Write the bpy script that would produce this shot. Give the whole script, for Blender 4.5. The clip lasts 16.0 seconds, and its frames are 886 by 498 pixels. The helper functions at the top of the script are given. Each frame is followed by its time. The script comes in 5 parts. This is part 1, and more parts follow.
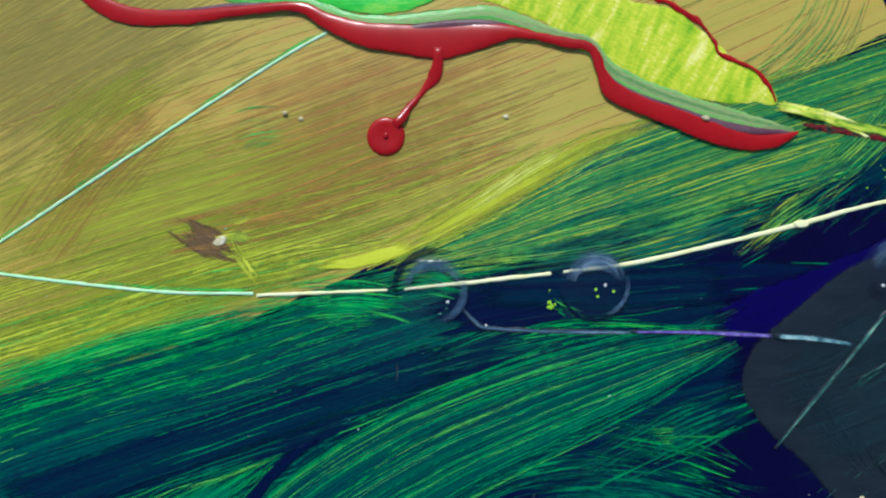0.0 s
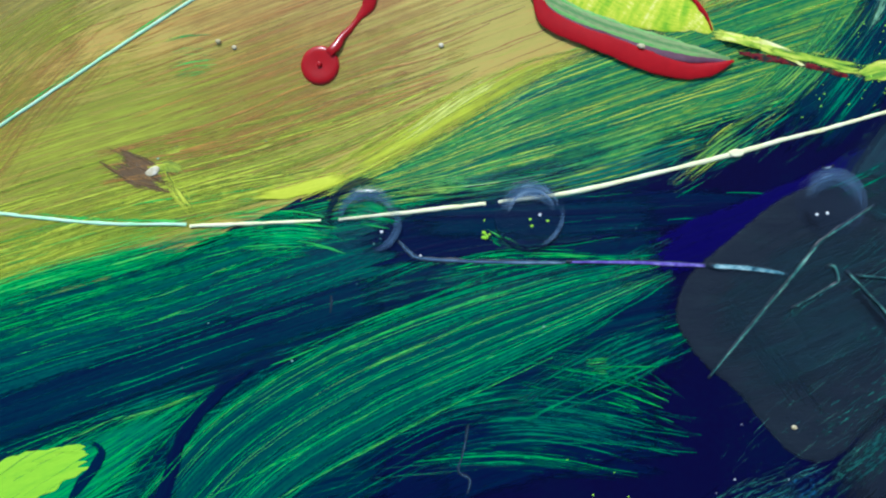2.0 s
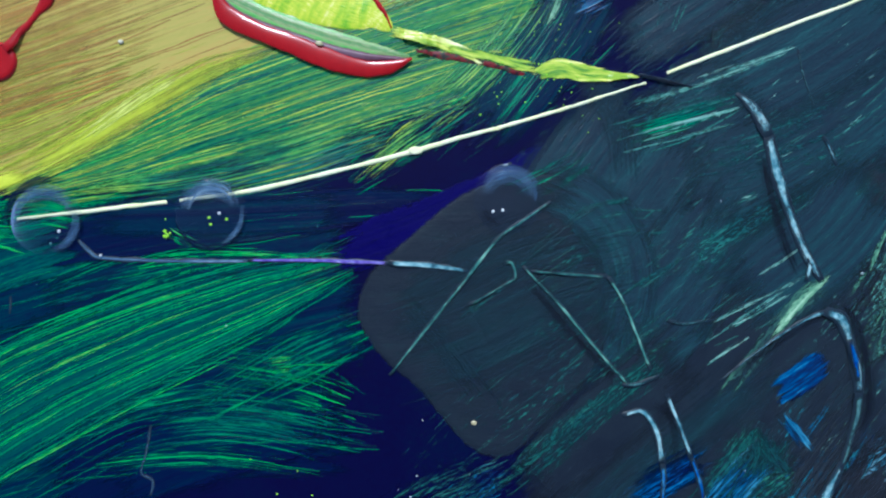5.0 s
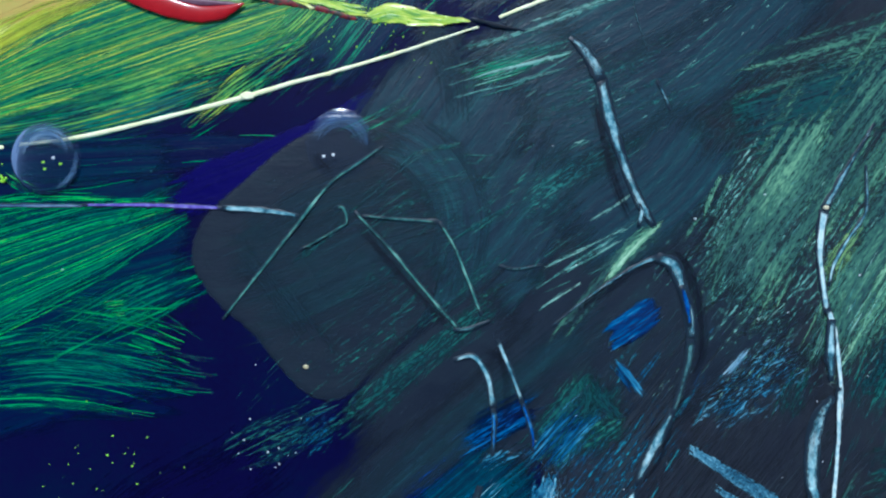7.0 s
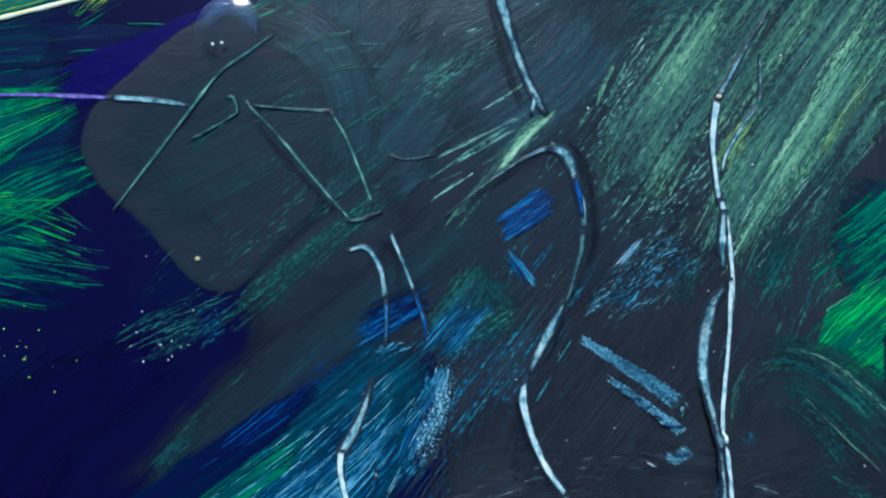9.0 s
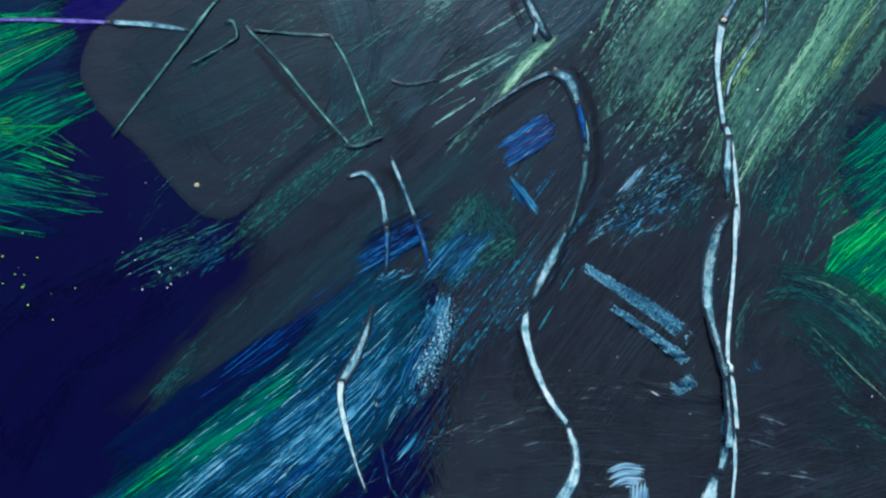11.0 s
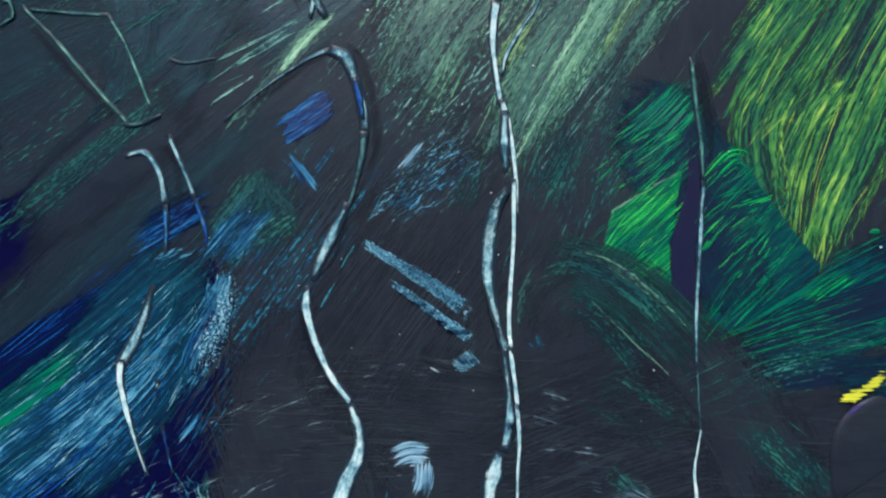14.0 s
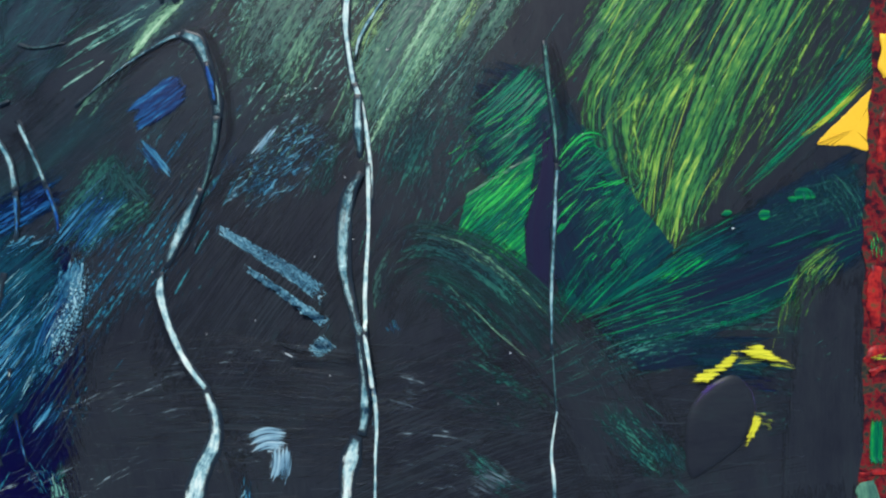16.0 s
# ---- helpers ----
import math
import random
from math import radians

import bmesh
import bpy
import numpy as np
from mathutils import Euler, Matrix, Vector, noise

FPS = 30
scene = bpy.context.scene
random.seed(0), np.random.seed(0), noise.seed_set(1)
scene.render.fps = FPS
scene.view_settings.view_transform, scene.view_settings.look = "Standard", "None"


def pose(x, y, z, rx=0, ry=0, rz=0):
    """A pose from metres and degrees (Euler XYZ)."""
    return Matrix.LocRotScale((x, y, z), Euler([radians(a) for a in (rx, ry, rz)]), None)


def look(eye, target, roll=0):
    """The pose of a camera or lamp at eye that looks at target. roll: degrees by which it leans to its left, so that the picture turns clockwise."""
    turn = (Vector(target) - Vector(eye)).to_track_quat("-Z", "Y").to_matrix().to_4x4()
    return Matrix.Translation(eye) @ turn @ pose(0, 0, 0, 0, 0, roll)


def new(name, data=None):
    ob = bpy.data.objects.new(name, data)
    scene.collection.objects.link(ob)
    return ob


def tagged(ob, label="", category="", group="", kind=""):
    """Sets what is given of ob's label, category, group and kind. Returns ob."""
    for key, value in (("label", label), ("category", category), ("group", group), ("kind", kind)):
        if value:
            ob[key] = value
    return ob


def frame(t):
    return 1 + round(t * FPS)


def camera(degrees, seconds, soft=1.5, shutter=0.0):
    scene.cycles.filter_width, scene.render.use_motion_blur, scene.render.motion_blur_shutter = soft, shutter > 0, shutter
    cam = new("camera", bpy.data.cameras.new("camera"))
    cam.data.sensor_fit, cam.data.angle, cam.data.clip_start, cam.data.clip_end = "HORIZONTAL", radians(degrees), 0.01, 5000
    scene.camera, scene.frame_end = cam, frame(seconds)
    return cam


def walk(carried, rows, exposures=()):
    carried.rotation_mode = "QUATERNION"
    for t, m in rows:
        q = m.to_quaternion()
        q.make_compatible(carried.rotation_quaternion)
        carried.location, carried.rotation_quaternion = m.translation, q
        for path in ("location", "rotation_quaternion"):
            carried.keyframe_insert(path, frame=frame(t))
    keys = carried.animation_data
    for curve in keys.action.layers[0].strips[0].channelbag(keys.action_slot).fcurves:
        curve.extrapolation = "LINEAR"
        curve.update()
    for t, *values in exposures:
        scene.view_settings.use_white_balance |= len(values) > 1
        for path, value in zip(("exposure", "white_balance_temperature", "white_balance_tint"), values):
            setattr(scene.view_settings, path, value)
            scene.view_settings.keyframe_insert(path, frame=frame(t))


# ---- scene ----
scene.cycles.transparent_max_bounces = 24
cam = camera(65, 16.0, soft=2.2)
PATH = [
    (0.0, pose(0.00954, -0.00283, 0.18912, 0.849, 2.752, 0.309)),
    (0.5, pose(0.01047, -0.01517, 0.18811, 0.293, 3.008, 0.435)),
    (1.0, pose(0.01320, -0.01849, 0.18769, 0.042, 2.792, 0.458)),
    (1.5, pose(0.02175, -0.01874, 0.18712, 0.070, 2.489, 0.433)),
    (2.0, pose(0.02552, -0.01914, 0.18681, 0.121, 2.230, 0.408)),
    (2.5, pose(0.03215, -0.01919, 0.18646, 0.189, 2.125, 0.385)),
    (3.0, pose(0.04682, -0.01926, 0.18550, 0.216, 1.784, 0.334)),
    (3.5, pose(0.06166, -0.01879, 0.18492, 0.027, 1.445, 0.218)),
    (4.0, pose(0.07566, -0.01911, 0.18459, 0.069, 0.688, 0.142)),
    (4.5, pose(0.08718, -0.01813, 0.18459, -0.192, 0.373, 0.040)),
    (5.0, pose(0.10270, -0.01900, 0.18460, 0.002, -0.014, 0.001)),
    (5.2, pose(0.10782, -0.01902, 0.18465, -0.003, -0.296, -0.055)),
    (7.3, pose(0.15465, -0.03506, 0.18472, -1.000, 1.375, 0.134)),
    (7.5, pose(0.15639, -0.03791, 0.18472, -1.183, 1.497, 0.108)),
    (8.0, pose(0.16267, -0.04500, 0.18438, -1.406, 1.252, 0.106)),
    (8.5, pose(0.17158, -0.04931, 0.18392, -1.839, 1.081, 0.073)),
    (9.0, pose(0.17794, -0.05564, 0.18375, -2.095, 0.632, 0.104)),
    (9.5, pose(0.18001, -0.05970, 0.18360, -2.267, 0.609, 0.042)),
    (10.0, pose(0.17873, -0.06505, 0.18380, -2.503, 0.606, 0.106)),
    (10.2, pose(0.17818, -0.06727, 0.18354, -2.557, 0.639, 0.095)),
    (12.3, pose(0.18812, -0.08359, 0.18210, -0.435, 1.422, 0.379)),
    (12.5, pose(0.19516, -0.08381, 0.18201, -0.494, 1.321, 0.216)),
    (13.0, pose(0.21382, -0.08475, 0.18176, -0.487, 0.663, -0.011)),
    (13.5, pose(0.22393, -0.08601, 0.18194, -0.211, 0.446, -0.160)),
    (14.0, pose(0.23315, -0.08646, 0.18158, -0.377, 0.044, -0.355)),
    (14.5, pose(0.24170, -0.08822, 0.18150, -0.519, -0.253, -0.485)),
    (15.0, pose(0.25196, -0.08931, 0.18168, -0.744, -0.575, -0.671)),
    (15.5, pose(0.26236, -0.09029, 0.18182, -0.632, -1.107, -0.849)),
    (16.0, pose(0.26713, -0.09014, 0.18184, -0.614, -1.119, -0.872)),
]
EXPOSURES = ((0, 0.2, 5750, 8), (1.5, 0.42, 5450, 10), (5, 0.44, 5100, 10), (9, 0.38, 5150, 8), (12.5, 0.4, 5620, 11), (16, 0.44, 6080, 12))
walk(cam, PATH, EXPOSURES)

# ---- light: soft daylight from above the picture's upper edge ----
world = bpy.data.worlds.new("world")
scene.world = world
world.use_nodes = True
sky = world.node_tree.nodes.new("ShaderNodeTexSky")
sky.sky_type, sky.sun_disc = "NISHITA", False
sky.sun_elevation, sky.sun_rotation = radians(48), radians(-12)
back = world.node_tree.nodes["Background"]
back.inputs["Strength"].default_value = 0.09
world.node_tree.links.new(sky.outputs["Color"], back.inputs["Color"])
sun = new("sun", bpy.data.lights.new("sun", "SUN"))
sun.data.energy, sun.data.angle, sun.data.color = 2.6, radians(9), (1.0, 0.95, 0.86)
sun.matrix_world = look((-0.2, 0.9, 1.05), (0, 0, 0))

# ---- drawing units: 1 unit is 0.15 mm, u to the right, v down over the canvas ----
U = 0.00015
ORIGIN = (0.1027 - 784 * U, -0.019 + 441 * U)
rng = np.random.default_rng(7)


def lin(r, g, b):
    """Linear colour from 0..255 display values."""
    return tuple((c / 12.92 if c <= 0.04045 else ((c + 0.055) / 1.055) ** 2.4) for c in (r / 255, g / 255, b / 255)) + (1.0,)


# ---- materials ----
def shader(name, rough=0.4, spec=0.2):
    m = bpy.data.materials.new(name)
    m.use_nodes = True
    b = m.node_tree.nodes["Principled BSDF"]
    b.inputs["Roughness"].default_value = rough
    b.inputs["Specular IOR Level"].default_value = spec
    return m, m.node_tree.nodes, m.node_tree.links, b


def ramp_of(nodes, cols, lo=0.3, hi=0.7):
    r = nodes.new("ShaderNodeValToRGB")
    e = r.color_ramp.elements
    while len(e) < len(cols):
        e.new(0.5)
    for k, c in enumerate(cols):
        e[k].position = lo + (hi - lo) * k / max(1, len(cols) - 1)
        e[k].color = lin(*c)
    return r


def noise_of(nodes, links, vec, scale, detail=4.0, rough=0.55):
    n = nodes.new("ShaderNodeTexNoise")
    n.inputs["Scale"].default_value, n.inputs["Detail"].default_value, n.inputs["Roughness"].default_value = scale, detail, rough
    links.new(vec, n.inputs["Vector"])
    return n.outputs["Fac"]


def mixed(nodes, links, a, b, fac):
    m = nodes.new("ShaderNodeMath")
    m.operation = "MULTIPLY_ADD"
    links.new(a, m.inputs[0])
    m.inputs[1].default_value = fac
    links.new(b, m.inputs[2])
    return m.outputs[0]


def math_of(nodes, links, op, a, b, c=None, clamp=False):
    m = nodes.new("ShaderNodeMath")
    m.operation, m.use_clamp = op, clamp
    for k, x in enumerate((a, b, c)):
        if x is None:
            continue
        if isinstance(x, (int, float)):
            m.inputs[k].default_value = x
        else:
            links.new(x, m.inputs[k])
    return m.outputs[0]


def streaked(name, cols, along=14.0, across=420.0, rough=0.36, bump=0.75, spread=(0.36, 0.64), spec=0.22, sharp=1.9, tooth=0.36, weave=(26.0, 1300.0), relief=0.8):
    """Brushed paint: streaks along the stroke (by its UV in metres), finer ones over them; thin at its fringe, where the brush ran dry ("cover")."""
    m, nodes, links, b = shader(name, rough, spec)
    uv = nodes.new("ShaderNodeUVMap")
    tc = nodes.new("ShaderNodeTexCoord")

    def streak(ka, kb, detail=3.0):
        mp = nodes.new("ShaderNodeMapping")
        mp.inputs["Scale"].default_value = (ka, kb, 1)
        links.new(uv.outputs["UV"], mp.inputs["Vector"])
        return noise_of(nodes, links, mp.outputs["Vector"], 1.0, detail)

    coarse, fine_, broad = streak(along, across), streak(along * 2.2, across * 4.0), streak(along * 0.5, across * 0.13)
    dash = streak(420.0, 1900.0, 2.0)
    tone = math_of(nodes, links, "MULTIPLY_ADD", broad, 0.28, math_of(nodes, links, "MULTIPLY_ADD", coarse, 0.32, math_of(nodes, links, "MULTIPLY_ADD", fine_, 0.22, math_of(nodes, links, "MULTIPLY", dash, 0.18))))
    r = ramp_of(nodes, cols, *spread)
    links.new(tone, r.inputs["Fac"])
    links.new(r.outputs["Color"], b.inputs["Base Color"])
    bp = nodes.new("ShaderNodeBump")
    bp.inputs["Strength"].default_value, bp.inputs["Distance"].default_value = bump, 0.00012
    links.new(bp.outputs["Normal"], b.inputs["Normal"])
    # how far the brush covers: hairs and the tooth of the ground break it
    hairs = streak(weave[0], weave[1], 2.0)
    grain = noise_of(nodes, links, tc.outputs["Object"], 1500.0, 2.0)
    tufts = math_of(nodes, links, "MULTIPLY_ADD", grain, 0.35, math_of(nodes, links, "MULTIPLY", dash, 0.65))
    links.new(math_of(nodes, links, "MULTIPLY_ADD", tufts, relief, math_of(nodes, links, "MULTIPLY_ADD", fine_, 0.6, coarse)), bp.inputs["Height"])
    cloud = noise_of(nodes, links, tc.outputs["Object"], 110.0, 2.0)
    thr = math_of(nodes, links, "MULTIPLY_ADD", tufts, tooth, math_of(nodes, links, "MULTIPLY_ADD", hairs, 0.8 - tooth, math_of(nodes, links, "MULTIPLY", cloud, 0.2)))
    thr = math_of(nodes, links, "MULTIPLY_ADD", thr, 3.6, -1.3)
    at = nodes.new("ShaderNodeAttribute")
    at.attribute_name = "cover"
    gap = math_of(nodes, links, "SUBTRACT", math_of(nodes, links, "MULTIPLY_ADD", at.outputs["Fac"], 1.9, -0.25), thr)
    alpha = math_of(nodes, links, "MULTIPLY_ADD", gap, sharp, 0.5, True)
    t, mix = nodes.new("ShaderNodeBsdfTransparent"), nodes.new("ShaderNodeMixShader")
    links.new(alpha, mix.inputs[0])
    links.new(t.outputs[0], mix.inputs[1])
    links.new(b.outputs[0], mix.inputs[2])
    links.new(mix.outputs[0], nodes["Material Output"].inputs["Surface"])
    return m


def raked(name, cols, rough=0.3, spec=0.45, dash=(520.0, 1900.0), hair=(45.0, 1300.0), share=0.5, gain=3.6, bump=1.2, sharp=2.2):
    """Paint dragged over the tooth of the canvas: it lies on the high threads and hairs first, in short dashes along the stroke, and bares the rest where it is thin ("cover")."""
    m, nodes, links, b = shader(name, rough, spec)
    uv = nodes.new("ShaderNodeUVMap")

    def streak(k, detail):
        mp = nodes.new("ShaderNodeMapping")
        mp.inputs["Scale"].default_value = (*k, 1)
        links.new(uv.outputs["UV"], mp.inputs["Vector"])
        return noise_of(nodes, links, mp.outputs["Vector"], 1.0, detail)

    knots, hairs, broad = streak(dash, 2.0), streak(hair, 3.0), streak((30.0, 110.0), 3.0)
    high = math_of(nodes, links, "MULTIPLY_ADD", knots, share, math_of(nodes, links, "MULTIPLY", hairs, 1 - share))
    high = math_of(nodes, links, "MULTIPLY_ADD", high, gain, 0.5 - gain / 2, True)
    r = ramp_of(nodes, cols, 0.1, 0.9)
    links.new(math_of(nodes, links, "MULTIPLY_ADD", broad, 1.6, math_of(nodes, links, "MULTIPLY_ADD", high, 0.7, -0.84)), r.inputs["Fac"])
    links.new(r.outputs["Color"], b.inputs["Base Color"])
    bp = nodes.new("ShaderNodeBump")
    bp.inputs["Strength"].default_value, bp.inputs["Distance"].default_value = bump, 0.00005
    links.new(high, bp.inputs["Height"])
    links.new(bp.outputs["Normal"], b.inputs["Normal"])
    at = nodes.new("ShaderNodeAttribute")
    at.attribute_name = "cover"
    reach = math_of(nodes, links, "MULTIPLY_ADD", broad, 0.8, math_of(nodes, links, "MULTIPLY_ADD", at.outputs["Fac"], 1.4, -0.58))
    alpha = math_of(nodes, links, "MULTIPLY_ADD", math_of(nodes, links, "SUBTRACT", reach, math_of(nodes, links, "SUBTRACT", 1.0, high)), sharp, 0.5, True)
    t, mix = nodes.new("ShaderNodeBsdfTransparent"), nodes.new("ShaderNodeMixShader")
    links.new(alpha, mix.inputs[0])
    links.new(t.outputs[0], mix.inputs[1])
    links.new(b.outputs[0], mix.inputs[2])
    links.new(mix.outputs[0], nodes["Material Output"].inputs["Surface"])
    return m


twin = {}


def bristled(name, cols, rough=0.36, spec=0.2, smooth=False, broken=1.2):
    """Paint left by single bristles: each track has its own tone, worn along its length. Its twin is the same paint, brushed."""
    m, nodes, links, b = shader(name, rough, spec)
    g = nodes.new("ShaderNodeNewGeometry")
    tc = nodes.new("ShaderNodeTexCoord")
    n = noise_of(nodes, links, tc.outputs["Object"], 260.0, 3.0)
    r = ramp_of(nodes, cols, 0.05, 0.95)
    links.new(math_of(nodes, links, "MULTIPLY_ADD", n, 0.7, math_of(nodes, links, "SUBTRACT", g.outputs["Random Per Island"], 0.35)), r.inputs["Fac"])
    links.new(r.outputs["Color"], b.inputs["Base Color"])
    # a track is thin paint, worn through here and there
    worn = noise_of(nodes, links, tc.outputs["Object"], 420.0, 4.0)
    thin = math_of(nodes, links, "MULTIPLY_ADD", g.outputs["Random Per Island"], 0.6, math_of(nodes, links, "MULTIPLY_ADD", worn, broken, (0.35 if broken > 2 else 0.5) - broken * 0.5), True)
    t, mix = nodes.new("ShaderNodeBsdfTransparent"), nodes.new("ShaderNodeMixShader")
    links.new(thin, mix.inputs[0])
    links.new(t.outputs[0], mix.inputs[1])
    links.new(b.outputs[0], mix.inputs[2])
    links.new(mix.outputs[0], nodes["Material Output"].inputs["Surface"])
    twin[name] = streaked(name + "_brushed", cols, 20, 1000, rough, 0.5, spec=spec, sharp=0.8, tooth=0.1) if smooth else raked(name + "_raked", cols, rough - 0.04, spec + 0.2, **({} if broken > 2 else dict(dash=(200.0, 1900.0), hair=(22.0, 1500.0), share=0.25)))
    return m


def mottled(name, cols, scale=90.0, fine=900.0, rough=0.4, bump=0.3, spread=(0.32, 0.68), spec=0.2, coat=0.0):
    """Paint without a clear direction: cloudy tone and a fine tooth."""
    m, nodes, links, b = shader(name, rough, spec)
    tc = nodes.new("ShaderNodeTexCoord")
    a = noise_of(nodes, links, tc.outputs["Object"], scale, 5.0)
    f = noise_of(nodes, links, tc.outputs["Object"], fine, 3.0)
    mx = nodes.new("ShaderNodeMath")
    mx.operation = "MULTIPLY_ADD"
    links.new(f, mx.inputs[0])
    mx.inputs[1].default_value = 0.3
    s = nodes.new("ShaderNodeMath")
    s.operation = "MULTIPLY"
    links.new(a, s.inputs[0])
    s.inputs[1].default_value = 0.7
    links.new(s.outputs[0], mx.inputs[2])
    r = ramp_of(nodes, cols, *spread)
    links.new(mx.outputs[0], r.inputs["Fac"])
    links.new(r.outputs["Color"], b.inputs["Base Color"])
    bp = nodes.new("ShaderNodeBump")
    bp.inputs["Strength"].default_value, bp.inputs["Distance"].default_value = bump, 0.0001
    links.new(mx.outputs[0], bp.inputs["Height"])
    links.new(bp.outputs["Normal"], b.inputs["Normal"])
    b.inputs["Coat Weight"].default_value = coat
    b.inputs["Coat Roughness"].default_value = 0.12
    return m


def clear_gel(name):
    """Clear gel: lets the paint below show and only adds its gloss."""
    m, nodes, links, b = shader(name)
    nodes.remove(b)
    t, g, mix, fr = (nodes.new("ShaderNode" + k) for k in ("BsdfTransparent", "BsdfGlossy", "MixShader", "Fresnel"))
    t.inputs["Color"].default_value = (0.90, 0.92, 0.96, 1)
    g.inputs["Roughness"].default_value = 0.12
    fr.inputs["IOR"].default_value = 1.45
    links.new(fr.outputs[0], mix.inputs[0])
    links.new(t.outputs[0], mix.inputs[1])
    links.new(g.outputs[0], mix.inputs[2])
    links.new(mix.outputs[0], nodes["Material Output"].inputs["Surface"])
    return m


ochre = streaked("ochre_paint", [(142, 146, 64), (174, 164, 72), (188, 170, 80), (194, 156, 76), (200, 196, 70)], 9, 240, bump=0.35, spread=(0.3, 0.7))
ochre_b = bristled("ochre_bristles", [(128, 138, 48), (160, 140, 66), (172, 118, 62), (150, 98, 60), (178, 176, 60)])
lime_b = bristled("lime_bristles", [(112, 138, 46), (146, 164, 46), (178, 190, 48), (206, 214, 66)])
yellow = streaked("yellow_green_paint", [(150, 172, 40), (196, 206, 48), (226, 230, 70)], 12, 300, sharp=0.9, tooth=0.12)
teal = streaked("teal_paint", [(0, 14, 50), (0, 34, 58), (0, 62, 66), (0, 90, 74), (8, 120, 76)], 10, 420)
teal_b = bristled("teal_bristles", [(0, 40, 60), (0, 68, 70), (0, 96, 76), (0, 120, 78), (14, 148, 78)])
green_b = bristled("green_bristles", [(0, 84, 72), (0, 112, 76), (6, 140, 76), (20, 168, 74), (70, 194, 78)])
mid = streaked("green_paint", [(0, 52, 66), (4, 84, 70), (44, 122, 66), (100, 152, 58), (30, 104, 70)], 10, 420)
mid_b = bristled("mixed_green_bristles", [(0, 62, 68), (14, 104, 72), (70, 148, 62), (140, 180, 56), (190, 204, 60)])
navy = mottled("navy_paint", [(6, 3, 40), (7, 6, 50), (4, 16, 50)], 26, 700, spec=0.08)
navy_s = streaked("navy_brushed_paint", [(5, 5, 50), (2, 16, 54), (0, 36, 62)], 9, 420, spec=0.12)
indigo = streaked("indigo_paint", [(4, 4, 36), (7, 3, 50), (5, 6, 43)], 10, 200, spec=0.1)
slate = streaked("slate_paint", [(27, 30, 38), (33, 37, 44), (38, 43, 48), (36, 50, 53)], 60, 160, 0.42, 0.5, relief=0.9)
slate_s = streaked("slate_brushed_paint", [(25, 36, 48), (31, 48, 58), (33, 62, 68), (46, 92, 90)], 30, 620, bump=0.9, spread=(0.36, 0.66), relief=1.1, sharp=1.0)
slate_m = streaked("blue_slate_paint", [(22, 29, 40), (27, 35, 45), (31, 40, 48), (31, 50, 55)], 60, 200, 0.42, 0.6, relief=0.9, sharp=1.0)
slate_b = bristled("slate_bristles", [(30, 32, 39), (36, 40, 45), (40, 49, 52)])
pale_b = bristled("pale_teal_bristles", [(44, 88, 88), (66, 124, 112), (104, 158, 140), (150, 192, 170)], broken=3.5)
teal_dim_b = bristled("dim_teal_bristles", [(26, 50, 58), (25, 64, 68), (32, 88, 82), (62, 124, 106)], broken=3.5)
sage_b = bristled("sage_bristles", [(54, 94, 84), (80, 126, 102), (106, 152, 120), (138, 178, 142)], broken=3.5)
sage = streaked("sage_paint", [(34, 60, 64), (56, 96, 84), (84, 132, 106), (108, 154, 122)], 12, 620)
blue_b = bristled("blue_white_bristles", [(6, 42, 82), (13, 76, 112), (36, 114, 142), (86, 160, 174), (152, 202, 204)], broken=3.5)
blue_dim_b = bristled("dim_blue_bristles", [(14, 44, 88), (22, 76, 116), (36, 106, 130), (62, 140, 142)], broken=3.5)
deep_b = bristled("deep_blue_bristles", [(2, 26, 80), (6, 54, 130), (26, 100, 166)])
deep = streaked("deep_blue_paint", [(6, 8, 40), (4, 22, 70), (6, 44, 104), (30, 92, 140)], 50, 900, spec=0.2, bump=0.8, sharp=0.9)
bluegreen = streaked("blue_green_paint", [(3, 12, 38), (4, 24, 50), (6, 46, 62), (12, 70, 84), (40, 110, 124)], 12, 700)
lime = streaked("lime_paint", [(126, 194, 44), (158, 214, 44), (176, 222, 52)], 14, 160)
swoosh_b = bristled("leaf_green_bristles", [(30, 70, 54), (44, 106, 56), (76, 138, 58), (120, 168, 64), (166, 192, 76)])
vivid = streaked("vivid_green_paint", [(0, 50, 56), (0, 84, 62), (12, 122, 64), (50, 164, 66)], 16, 900, spread=(0.4, 0.6))
amber = mottled("amber_paint", [(246, 190, 40), (252, 202, 52)], 60, 900, 0.45, 0.05)
lemon = mottled("lemon_paint", [(214, 214, 40), (238, 232, 60)], 90, 900, 0.45, 0.05)
red = mottled("glossy_red_paint", [(150, 8, 10), (166, 12, 14), (180, 18, 18)], 60, 500, 0.26, 0.06, coat=0.35)
wine = mottled("dark_red_paint", [(30, 20, 28), (72, 20, 28), (122, 26, 30), (60, 58, 44), (36, 40, 38)], 240, 900, 0.4, 0.8, spread=(0.38, 0.62))
worn_red = mottled("worn_red_paint", [(56, 20, 26), (128, 24, 28), (176, 40, 34), (90, 70, 44)], 260, 1100, 0.4, 0.7, spread=(0.36, 0.64))
plum = mottled("plum_grey_paint", [(92, 48, 66), (118, 92, 100)], 90, 700, 0.35)
mint = streaked("mint_green_paint", [(40, 160, 56), (84, 182, 76), (140, 190, 104), (150, 164, 108), (104, 150, 84)], 8, 620, rough=0.26, spread=(0.4, 0.6))
